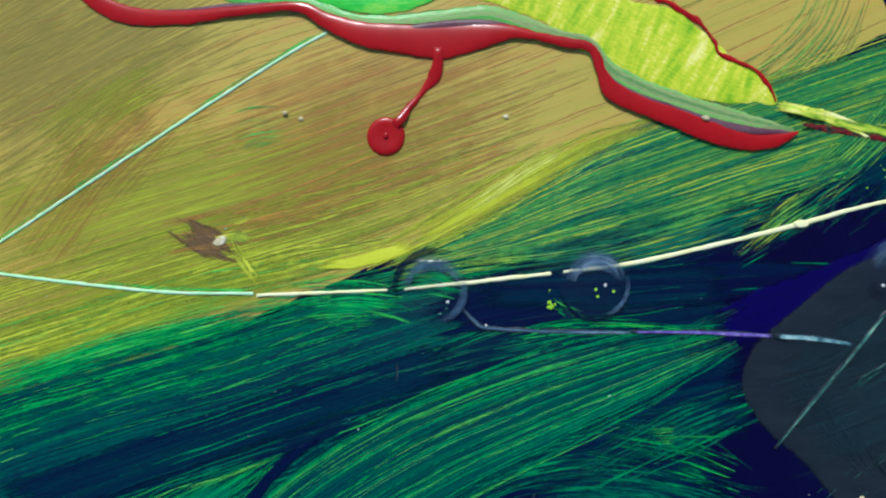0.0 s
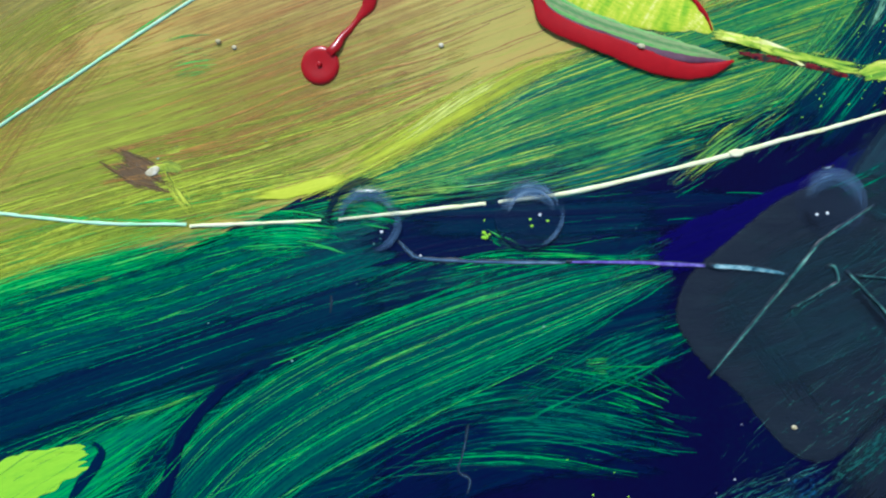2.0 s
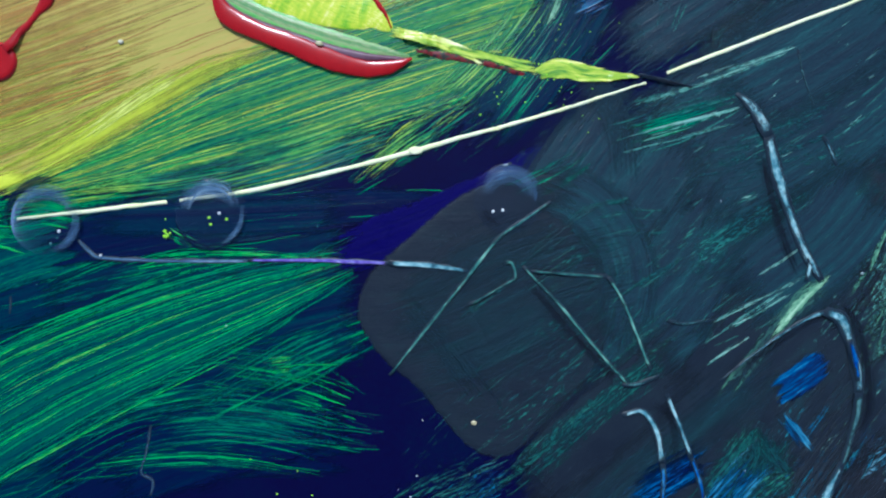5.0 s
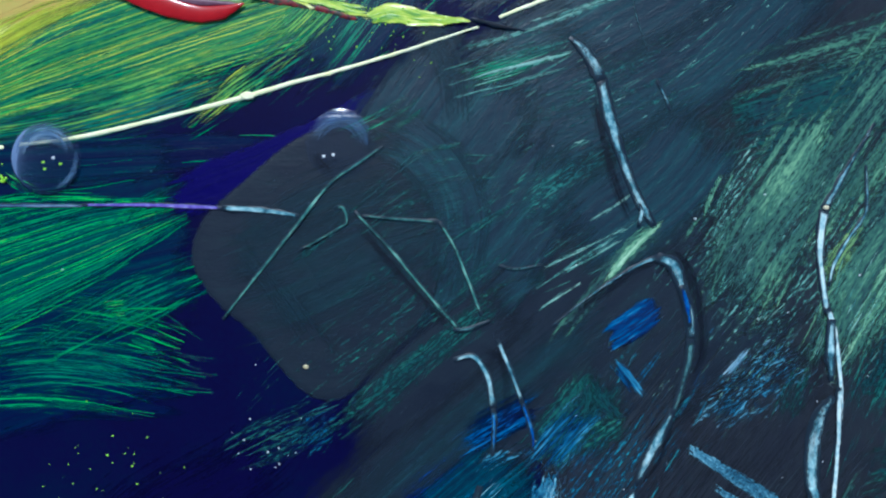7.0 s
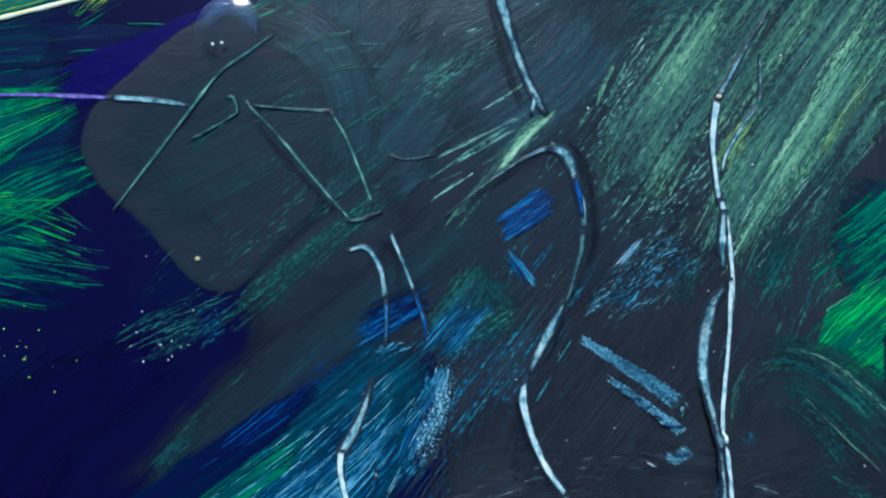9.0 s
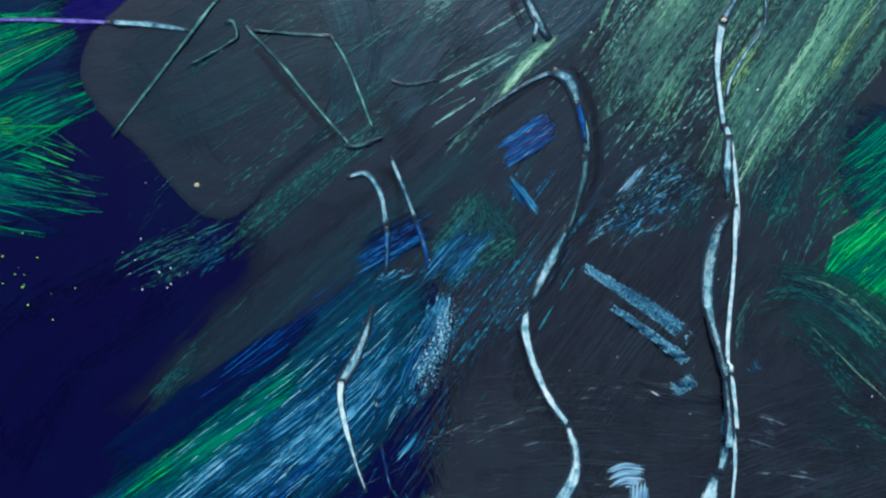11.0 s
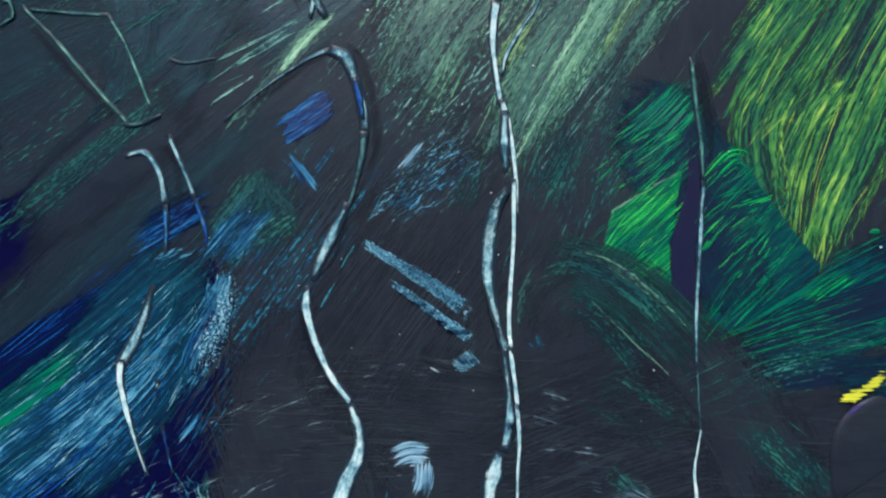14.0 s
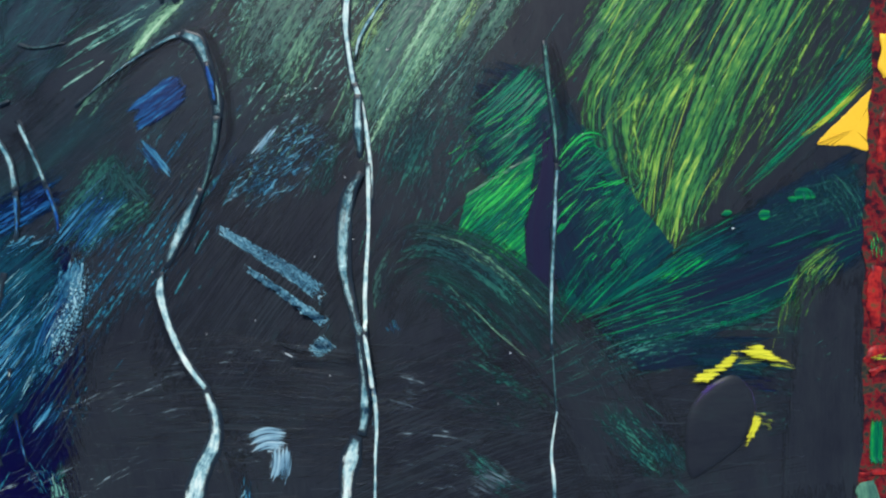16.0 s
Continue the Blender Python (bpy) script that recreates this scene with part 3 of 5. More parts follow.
coat([(2000, -330), (2000, 1520)], [800, 760], slate, "dark slate grey coat", step=20, feather=(90, 10), edge=40)
coat([(740, 1259), (987, 992), (1188, 809), (1387, 639), (1632, 443)], [130, 130, 150, 270, 340], slate_m, "dark slate grey coat", step=12, rag=80, feather=(80, 160), body=0.85)

# ---- broad thin coats that tie the darks together ----
veil = dict(share=0.0)
coat([(-895, 993), (-307, 750), (208, 599), (666, 493)], [330, 330, 300, 150], darkteal, "dark blue-green coat", step=14)
dry([(-895, 993), (-307, 750), (208, 599), (666, 513)], [330, 330, 260, 120], 0, teal_b, "thin teal brush streaks", body=0.4, **veil)
dry([(980, 560), (1220, 360), (1480, 170), (1760, -80)], [180, 280, 300, 300], 260, teal_dim_b, "thin dim teal brush streaks", body=0.36, share=1.0, run=(0.02, 0.12), thick=(0.6, 1.6))
dry([(1448, 809), (1663, 531), (1891, 211)], [150, 230, 260], 0, pale_b, "thin pale sage brush streaks", body=0.3, **veil)
dry([(1807, 948), (1902, 718), (2072, 453)], [80, 120, 130], 60, teal_dim_b, "thin pale sage brush streaks", body=0.36, run=(0.03, 0.2))
dry([(1231, 1399), (1468, 1040), (1730, 695)], [180, 260, 260], 0, slate_b, "faint slate brush streaks", body=0.5, **veil)
dry([(1538, 1434), (2014, 1246), (2515, 1136)], [160, 260, 200], 0, slate_b, "faint slate brush streaks", body=0.5, **veil)
dry([(1073, 1364), (1193, 1171), (1392, 900), (1552, 668)], [140, 150, 120, 90], 60, blue_dim_b, "thin dim blue brush streaks", body=0.26, run=(0.02, 0.1))

# ---- ochre field ----
coat([(-905, 297), (-407, 122), (14, -16), (422, -146), (819, -293)], [370, 360, 320, 285, 230], ochre, "ochre field with fine brush streaks", (
    (ochre_b, 420, dict(run=(0.04, 0.3), thick=(0.6, 2.2))),
    (lime_b, 40, dict(run=(0.03, 0.16), thick=(0.6, 1.6), side=(-0.2, 1)))), rag=0, feather=(0, 0))
dry([(-902, 446), (-512, 306), (-131, 201), (281, 57)], [200, 190, 150, 70], 0, olive_b, "thin olive brush streaks over ochre", body=0.5, **veil)
dry([(-908, 116), (-571, -85), (-282, -229)], [170, 190, 160], 0, umber_b, "thin brown-grey brush streaks over ochre", body=0.42, **veil)
dry([(-680, 330), (-545, 160), (-400, 20)], [70, 84, 70], 0, rust_b, "thin rust brush streaks over ochre", body=0.24, share=0.0)
dry([(-353, 170), (-38, 56), (321, -76)], [120, 130, 110], 60, rust_b, "thin rust brush streaks over ochre", body=0.28, share=0.5, run=(0.05, 0.25))
dry([(-911, 584), (-725, 520), (-510, 451), (-276, 386), (-26, 327)], [60, 60, 52, 44, 20], 120, lime_s_b, "yellow-green brush streaks", body=0.6, run=(0.1, 0.4), thick=(0.8, 2.0))
dry([(-857, 488), (-564, 401), (-277, 316), (15, 232), (281, 119)], [70, 75, 75, 60, 40], 260, lime_b, "yellow-green streaks over ochre", body=0.36, run=(0.08, 0.4), thick=(0.7, 2.4))
dry([(-834, 541), (-617, 475), (-403, 400), (-171, 346), (36, 299)], [22, 32, 36, 34, 18], 120, lime_b, "yellow-green streaks", run=(0.1, 0.4), thick=(1.0, 3.0))
dry([(-405, 295), (-193, 253), (15, 180), (220, 119)], [30, 40, 50, 40], 50, rust_b, body=0.2, share=1.0, run=(0.1, 0.5))
dry([(473, 69), (652, 29), (770, -61), (829, -191)], [30, 55, 60, 50], 130, swoosh_b, "green swirl of dry brush marks", run=(0.1, 0.5), thick=(0.7, 2.0))
dry([(-665, 169), (-515, 43), (-376, -20)], [70, 60, 40], 34, olive_b, body=0.3, run=(0.1, 0.4), thick=(0.6, 1.5))
dry([(-279, 102), (-247, 92), (-205, 88)], [44, 44, 40], 26, leaf_b, body=0.12, share=1.0, run=(0.4, 0.9), thick=(0.6, 1.4))

dry([(-822, 610), (-681, 564), (-509, 507), (-360, 468), (-223, 429), (-119, 400)], [20, 22, 22, 20, 18, 10], 60, green_b, "green streaks along the edge of the ochre", body=0.85, run=(0.1, 0.4), thick=(0.8, 1.8))
dry([(-129, 398), (-5, 370), (119, 344), (251, 325)], [14, 24, 30, 20], 60, green_b, "green brush streaks", body=0.5, run=(0.1, 0.4), thick=(0.6, 1.6))
coat([(413, 1262), (540, 1055), (735, 932), (817, 851)], [150, 150, 110, 60], indigo, "dark indigo coat", rag=40, feather=(130, 140), body=0.8)
dry([(365, 691), (506, 711), (627, 751)], [90, 90, 60], 60, green_b, "green dry brush marks", body=0.36, run=(0.2, 0.7), thick=(0.6, 1.5))

# ---- dark green sweep across the left ----
coat([(-896, 785), (-723, 702), (-508, 630), (-296, 570), (-87, 500), (119, 437), (322, 394)], [130, 130, 125, 120, 118, 70, 30], teal, "dark teal brush stroke", (
    (teal_b, 420, dict(run=(0.03, 0.25), thick=(0.5, 1.6))),
    (green_b, 170, dict(run=(0.02, 0.2), thick=(0.5, 1.3), span=(0, 0.7), side=(-1, 0.2)))))
dry([(-910, 642), (-725, 567), (-509, 497), (-297, 440), (-129, 392)], [22, 24, 22, 20, 12], 60, leaf_b, "light green streaks along the edge of the ochre", body=0.5, run=(0.08, 0.3), thick=(0.8, 2.0))
dry([(-898, 690), (-724, 618), (-509, 552), (-275, 482), (-46, 418)], [80, 80, 72, 64, 40], 200, green_b, "fine green streaks on teal", body=0.36, share=0.8, run=(0.03, 0.2), thick=(0.7, 1.8))
coat([(-755, 821), (-519, 733), (-308, 658), (-79, 577), (166, 498)], [62, 56, 54, 50, 44], darkteal, "dark navy brush stroke", ((teal_b, 90, fine),), body=0.75)
coat([(-274, 977), (-129, 819), (55, 698), (258, 604), (458, 526), (617, 469)], [116, 116, 112, 98, 74, 30], teal2, "teal green brush stroke", (
    (teal_b, 190, dict(run=(0.2, 0.8), thick=(0.8, 2.4))),
    (green_b, 70, dict(run=(0.1, 0.6), thick=(0.6, 1.8))),
    (leaf_b, 44, dict(run=(0.2, 0.8), thick=(0.5, 1.2), side=(-1, 0.6)))))
coat([(-710, 1030), (-518, 900), (-349, 793), (-193, 697)], [110, 100, 62, 8], twin["green_bristles"], "green brush stroke", (
    (green_b, 110, dict(run=(0.08, 0.4), thick=(0.6, 1.8))), (leaf_b, 36, dict(run=(0.05, 0.3), thick=(0.5, 1.2)))))
film("brush_stroke", [(-726, 990), (-597, 894), (-501, 846), (-420, 821)], [60, 50, 40, 24], lime, None, "flat lime green patch with a ragged end", rag=26, edge=6, step=6, feather=(4, 6), body=1.3)
coat([(-321, 978), (-275, 863), (-249, 785), (-187, 707), (-89, 639)], [14, 18, 15, 14, 4], navy_s, "dark indigo curve", edge=9, rag=14)
coat([(-465, 919), (-433, 867), (-397, 814), (-439, 789)], [6, 11, 9, 4], navy_s, "dark navy dab", edge=8, rag=10)
coat([(47, 907), (260, 801), (460, 777), (668, 793)], [70, 80, 80, 60], navy_s, "navy brush stroke", (
    (teal_b, 90, dict(run=(0.1, 0.6), thick=(0.5, 1.5), side=(-1, 0.1))),), rag=60)
soft([(150, 870), (330, 800), (500, 750), (660, 730)], [60, 90, 90, 60], navy_s, "dark teal brush stroke", body=0.8)
soft([(200, 760), (380, 740), (520, 760), (620, 800)], [60, 70, 60, 30], twin["teal_bristles"], "fine teal streaks", body=0.42)
dry([(269, 745), (410, 737), (530, 750), (638, 778)], [46, 50, 44, 30], 70, teal_b, "green dry brush marks", body=0.32, run=(0.1, 0.6), thick=(0.6, 1.8))
dry([(370, 718), (529, 635), (696, 563)], [40, 50, 30], 120, teal_b, "green dry brush marks", run=(0.1, 0.5), thick=(0.6, 1.8))
dry([(479, 686), (539, 695), (609, 719)], [40, 44, 30], 34, green_b, body=0.22, run=(0.2, 0.7), thick=(0.6, 1.6))
dry([(469, 648), (519, 643)], [14, 14], 20, leaf_b, body=0.3, run=(0.4, 0.9), thick=(0.7, 1.5))
dry([(509, 647), (598, 644)], [1, 1], 3, leaf_b, run=(0.5, 0.95), thick=(0.6, 1.2))
dry([(108, 834), (361, 814), (560, 840)], [24, 22, 14], 16, green_b, run=(0.2, 0.8), thick=(0.4, 0.9))
dry([(-77, 892), (107, 789), (309, 682), (414, 633)], [2, 2, 2, 1], 4, leaf_b, "thin pale green streak", run=(0.6, 1.0), thick=(0.6, 1.3))
dry([(-212, 898), (-98, 839), (5, 786), (192, 691)], [2, 2, 2, 1], 4, leaf_b, "thin pale green streak", run=(0.6, 1.0), thick=(0.5, 1.0))
dry([(-79, 644), (44, 593), (106, 570), (308, 487), (398, 466)], [6, 8, 8, 10, 6], 26, green_b, "bright green streaks", run=(0.15, 0.5), thick=(0.8, 2.0))
dry([(4, 694), (208, 589), (408, 506)], [10, 12, 14], 20, leaf_b, body=0.2, run=(0.1, 0.4), thick=(0.7, 1.5))

bristles("dry_brush_stroke", [(-274, 977), (-129, 819), (55, 698), (258, 604), (458, 526), (617, 469)], [110, 110, 106, 92, 68, 26], 18, bright_b, None, "long bright green bristle streaks", run=(0.1, 0.6), thick=(0.6, 1.3), side=(-0.95, 0.7))
bristles("dry_brush_stroke", [(-650, 1000), (-500, 890), (-349, 793), (-215, 710)], [80, 80, 56, 8], 26, bright_b, None, "bright green bristle streaks", run=(0.1, 0.5), thick=(0.6, 1.4))
bristles("dry_brush_stroke", [(-896, 700), (-508, 560), (-296, 500), (-60, 420)], [90, 84, 76, 40], 90, leaf_b, None, "short bright green bristle dashes", run=(0.01, 0.08), thick=(0.7, 1.6))
bristles("dry_brush_stroke", [(-895, 560), (-600, 470), (-300, 390), (-60, 340)], [50, 46, 40, 24], 60, bright_b, None, "yellow-green bristle streaks", run=(0.04, 0.25), thick=(0.6, 1.5))

# ---- greens above the string ----
coat([(20, 345), (200, 290), (400, 215), (650, 130), (1020, 10)], [26, 62, 104, 112, 120], mid, "mixed green brush stroke", (
    (mid_b, 520, dict(run=(0.04, 0.35), thick=(0.6, 2.0))),
    (lime_b, 70, dict(run=(0.06, 0.3), thick=(0.6, 1.4), side=(-1, 0.4))),
    (teal_b, 180, dict(run=(0.04, 0.3), thick=(0.6, 2.0), side=(-0.2, 1), span=(0.3, 1)))))
bristles("dry_brush_stroke", [(60, 335), (230, 280), (430, 205), (680, 130), (1000, 20)], [20, 50, 90, 100, 100], 110, bright_b, None, "bright yellow-green bristle streaks", run=(0.03, 0.3), thick=(0.6, 1.4))
coat([(-30, 340), (110, 270), (240, 195), (370, 125), (490, 82)], [20, 32, 36, 28, 8], yellow, "yellow-green brush stroke", ((lime_b, 60, dict(run=(0.1, 0.5), thick=(0.8, 2.0))),), edge=8, feather=(34, 160), body=0.72)
soft([(118, 268), (190, 216), (281, 155), (362, 109)], [12, 20, 18, 8], twin["pale_yellow_ripples"], "pale yellow core of the stroke", body=0.5)
coat([(-140, 352), (-60, 340), (20, 318), (60, 300)], [7, 14, 14, 6], yellow, "yellow-green dab", edge=5, rag=12)
coat([(40, 455), (250, 405), (450, 385), (640, 365), (820, 360)], [40, 60, 55, 42, 30], navy_s, "dark navy brush stroke", ((teal_b, 40, fine),), edge=7, rag=60)
soft([(111, 340), (314, 318), (513, 273), (728, 198)], [30, 48, 56, 64], twin["mixed_green_bristles"], "mixed green raked streaks", body=0.6)
soft([(142, 375), (344, 344), (542, 298), (757, 223)], [20, 34, 40, 44], twin["teal_bristles"], "teal raked streaks", body=0.55)
soft([(101, 396), (244, 390), (444, 383), (671, 372)], [30, 40, 44, 40], darkteal, "dark blue-green coat", body=0.7)
dry([(-160, 420), (-40, 410), (40, 430)], [40, 40, 30], 80, green_b, "green dry brush marks", run=(0.2, 0.6), thick=(0.7, 2.0))
dry([(200, 480), (330, 455), (520, 455)], [14, 20, 10], 46, green_b, "green dry brush marks", run=(0.1, 0.4), thick=(0.6, 1.8))
dry([(300, 410), (360, 440)], [10, 10], 18, leaf_b, body=0.2, run=(0.1, 0.4), thick=(0.8, 2.0))
coat([(540, 470), (660, 430), (800, 375), (960, 285), (1090, 215)], [26, 52, 52, 36, 8], indigo_v, "indigo brush stroke", rag=40, edge=6)
coat([(780, 280), (900, 170), (1010, 90), (1090, 20)], [26, 60, 70, 60], navy_s, "dark navy brush stroke", ((teal_b, 120, dict(run=(0.04, 0.2), thick=(0.5, 1.5))),), rag=60)
dry([(620, 320), (760, 220), (900, 120), (1010, 20)], [30, 46, 60, 60], 190, teal_b, "teal dry brush marks", run=(0.03, 0.2), thick=(0.6, 1.7))
soft([(830, 270), (920, 160), (1000, 50), (1060, -50)], [50, 80, 80, 70], darkteal, "dark blue-green coat", body=0.85)
soft([(850, 240), (930, 140), (1000, 40), (1040, -40)], [40, 60, 60, 50], twin["teal_bristles"], "teal raked streaks", body=0.42)
soft([(760, 200), (850, 120), (930, 20), (960, -40)], [40, 50, 50, 40], twin["mixed_green_bristles"], "green raked streaks", body=0.5)
dry([(500, 490), (560, 450), (620, 420)], [12, 14, 8], 26, teal_b, run=(0.2, 0.6), thick=(0.5, 1.3))
dry([(630, 320), (720, 250), (800, 200)], [10, 24, 24], 34, mid_b, run=(0.1, 0.4), thick=(0.6, 1.6))

# ---- slate middle ----
coat([(1120, 330), (1300, 240), (1480, 120), (1660, -60)], [150, 190, 220, 230], slate_s, "slate grey brush stroke with teal streaks", (
    (teal_dim_b, 240, dict(run=(0.02, 0.16), thick=(0.5, 1.6))),), rag=60)
coat([(850, 760), (960, 520), (1080, 330), (1200, 170)], [120, 170, 170, 120], slate_s, "slate grey brush stroke", ((teal_dim_b, 60, dict(run=(0.02, 0.1), thick=(0.6, 1.4))),), rag=60)
coat([(1020, 720), (1180, 520), (1330, 330)], [70, 110, 100], slate_s, "slate grey brush stroke", ((teal_dim_b, 60, dict(run=(0.02, 0.12), thick=(0.6, 1.4))),), rag=60)
blob("paint_patch", [(632, 565), (648, 490), (720, 420), (830, 335), (950, 300), (1090, 340), (1110, 450), (1060, 640), (960, 760), (890, 812), (820, 785), (745, 695), (680, 640)], slate_m, None, "dark slate grey rounded patch", jag=0.6, high=0.00006, feather=0.05)
soft([(940, 320), (1050, 370), (1110, 480), (1080, 640)], [50, 64, 64, 50], slate_s, "slate grey-green coat", body=0.85)
soft([(700, 500), (780, 600), (880, 740)], [40, 70, 50], slate_d, "darker slate rubbed paint", body=0.4, side=0.9)
film("brush_stroke", [(731, 1197), (916, 1033), (1088, 880), (1268, 729), (1407, 620)], [70, 84, 84, 80, 60], slate_s, None, "thin blue-green coat over slate", rag=30, step=10, feather=(70, 90), body=0.42)
film("brush_stroke", [(669, 635), (821, 584), (993, 504), (1153, 464)], [120, 150, 150, 90], slate_s, None, "thin blue-green coat over slate", rag=30, step=10, feather=(90, 90), body=0.38)
dry([(749, 847), (932, 704), (1133, 544), (1331, 435)], [60, 110, 120, 80], 130, teal_dim_b, "faint green brush streaks", body=0.22, share=1.0, run=(0.02, 0.09), thick=(0.5, 1.1))
coat([(700, 544), (852, 454), (1013, 395)], [40, 80, 60], slate_s, "thin slate green coat", rag=40, feather=(60, 80), body=0.4)
coat([(1010, 180), (1060, 160), (1100, 230), (1110, 330)], [30, 50, 50, 34], slate_s, "slate grey dab", edge=8, rag=14, feather=(40, 60), body=0.45)
dry([(1090, 235), (1200, 200), (1310, 170)], [34, 34, 28], 40, teal_dim_b, "teal dry brush marks", run=(0.1, 0.5), thick=(0.6, 1.7))
dry([(1240, 140), (1330, 110), (1410, 88)], [8, 8, 4], 14, pale_b, "pale teal dry brush marks", run=(0.3, 0.8), thick=(0.6, 1.5))
dry([(1180, 40), (1200, 0), (1210, -60)], [20, 30, 40], 34, pale_b, run=(0.2, 0.6), thick=(0.8, 2.2))
dry([(960, 430), (1040, 370), (1110, 355)], [6, 8, 4], 24, teal_dim_b, run=(0.1, 0.4), thick=(0.8, 1.8))
dry([(930, 500), (1060, 420), (1180, 400)], [40, 60, 40], 60, teal_dim_b, "dim teal dry brush marks", body=0.26, run=(0.05, 0.3), thick=(0.6, 1.6))
dry([(820, 560), (900, 500), (920, 470)], [6, 8, 5], 30, teal_dim_b, run=(0.1, 0.4), thick=(0.8, 2.0))
dry([(1180, 520), (1330, 420), (1480, 330)], [60, 90, 70], 90, teal_dim_b, "dim teal dry brush marks", run=(0.03, 0.2), thick=(0.5, 1.3))
dry([(1180, 300), (1330, 270), (1560, 180)], [50, 60, 70], 110, teal_dim_b, run=(0.03, 0.15), thick=(0.5, 1.3))
coat([(1048, 760), (1109, 690), (1188, 630), (1268, 570)], [12, 26, 30, 10], slate_s, "", ((teal_dim_b, 50, fine),), rag=20)
soft([(900, 900), (1000, 800), (1120, 700), (1240, 600)], [40, 84, 84, 60], slate_m, "dark slate coat", body=0.85)
soft([(850, 900), (960, 810), (1100, 690), (1230, 590)], [20, 34, 34, 24], rake_dark, "dim green streaks", body=0.5)
dry([(887, 850), (1008, 750), (1129, 670)], [12, 22, 14], 20, teal_dim_b, "dim green dry brush marks", run=(0.1, 0.4), thick=(0.6, 1.5))
dry([(705, 912), (786, 871), (897, 820)], [40, 50, 34], 110, teal_dim_b, "teal dry brush marks", run=(0.1, 0.4), thick=(0.6, 1.6))
dry([(816, 891), (867, 850), (907, 830)], [34, 34, 20], 30, blue_dim_b, run=(0.1, 0.4), thick=(0.6, 1.4))
dry([(758, 1115), (814, 1064), (927, 951)], [12, 18, 12], 40, teal_dim_b, "green dry brush marks", body=0.26, run=(0.1, 0.4), thick=(0.5, 1.2))

for c0, c1, n, mat in (((1105, 228), (1300, 172), 7, teal_dim_b), ((1145, 245), (1300, 197), 6, pale_b), ((1150, 268), (1300, 215), 6, teal_dim_b), ((1130, 180), (1225, 154), 7, teal_dim_b),
                       ((1240, 612), (1415, 495), 8, pale_b), ((1260, 640), (1400, 545), 6, pale_b)):
    dry([c0, c1], [3, 3], n, mat, "thin pale green streak", run=(0.3, 0.95), thick=(1.0, 2.4))
dry([(1245, 143), (1320, 118), (1398, 88)], [6, 8, 4], 24, pale_b, "pale teal brush streak", body=0.7, run=(0.3, 0.9), thick=(0.8, 2.0))
dry([(1110, 520), (1165, 484), (1208, 458)], [5, 9, 6], 14, teal_dim_b, "dim green brush dab", body=0.42, run=(0.3, 0.9))
dry([(1010, 390), (1045, 364), (1105, 356)], [4, 6, 4], 16, teal_dim_b, "green brush streak", body=0.4, run=(0.2, 0.6))
dry([(1182, 44), (1200, -10), (1215, -70)], [18, 30, 34], 30, teal_dim_b, "teal brush dab", body=0.8, run=(0.3, 0.9))
bristles("dry_brush_stroke", [(1250, 300), (1420, 200), (1640, 40)], [90, 110, 110], 70, pale_b, None, "short pale teal bristle dashes", run=(0.008, 0.06), thick=(0.9, 2.0))
bristles("dry_brush_stroke", [(1000, 640), (1120, 500), (1260, 380)], [80, 90, 80], 120, teal_dim_b, None, "short teal bristle dashes", run=(0.01, 0.08), thick=(0.9, 2.0))

soft([(1250, 190), (1360, 130), (1480, 60), (1620, -40)], [70, 110, 120, 120], slate_s, "slate blue-green coat", body=0.8)
soft([(1080, 110), (1150, 60), (1240, 0), (1330, -60)], [50, 70, 80, 80], slate_s, "slate blue-green coat", body=0.75)
soft([(1090, 250), (1200, 215), (1320, 170)], [20, 26, 20], twin["teal_bristles"], "teal green brush streaks", body=0.45)
soft([(880, 350), (990, 300), (1060, 250)], [30, 40, 30], twin["teal_bristles"], "dim green brush streaks", body=0.35)
for c0, c1 in ([(1120, 240), (1300, 192)], [(1110, 268), (1290, 222)], [(1130, 186), (1250, 148)], [(1250, 140), (1400, 86)], [(1245, 146), (1385, 98)]):
    dry([c0, c1], [2.5, 2], 8, pale_b, "thin pale green streak", run=(0.4, 1.0), thick=(0.8, 2.2))
soft([(960, 60), (985, 20), (1000, -40)], [10, 14, 16], rake_pale, "pale brush dab", body=0.6)
soft([(1010, 28), (1050, 8), (1090, -12)], [14, 22, 18], rake_blue, "pale blue brush dab", body=0.7)

# ---- sage strokes of the upper right ----
soft([(1293, 563), (1372, 495), (1479, 407), (1566, 292)], [90, 110, 110, 100], slate_s, "slate green coat", body=0.8)
soft([(1547, 356), (1742, 289), (1953, 212)], [70, 90, 90], rake_dark, "dim green raked streaks", body=0.75)
soft([(1566, 249), (1740, 201), (1952, 134)], [50, 60, 60], rake_sage, "slate green raked streaks", body=0.5)
soft([(1686, 543), (1782, 386), (1886, 241), (1952, 144)], [50, 110, 120, 120], rake_sage, "sage green raked stroke", body=0.6)
soft([(1541, 691), (1628, 544), (1714, 417), (1809, 273)], [60, 110, 120, 130], rake_sage, "slate green raked brush stroke", body=0.62)
soft([(1726, 810), (1816, 632), (1920, 476), (2014, 341), (2106, 207)], [40, 100, 130, 140, 150], rake_sage, "sage green raked brush stroke", body=0.85)
soft([(1760, 780), (1846, 632), (1940, 485), (2033, 350), (2088, 255)], [14, 40, 54, 60, 60], rake_pale, "pale sage brush stroke", body=0.6)
soft([(1808, 691), (1883, 563), (1968, 437), (2033, 331)], [14, 18, 20, 22], rake_pale, "pale sage brush stroke", body=0.75)
soft([(1749, 612), (1775, 553), (1823, 485)], [16, 24, 20], rake_lime, "yellow-tinted sage dab", body=0.5)
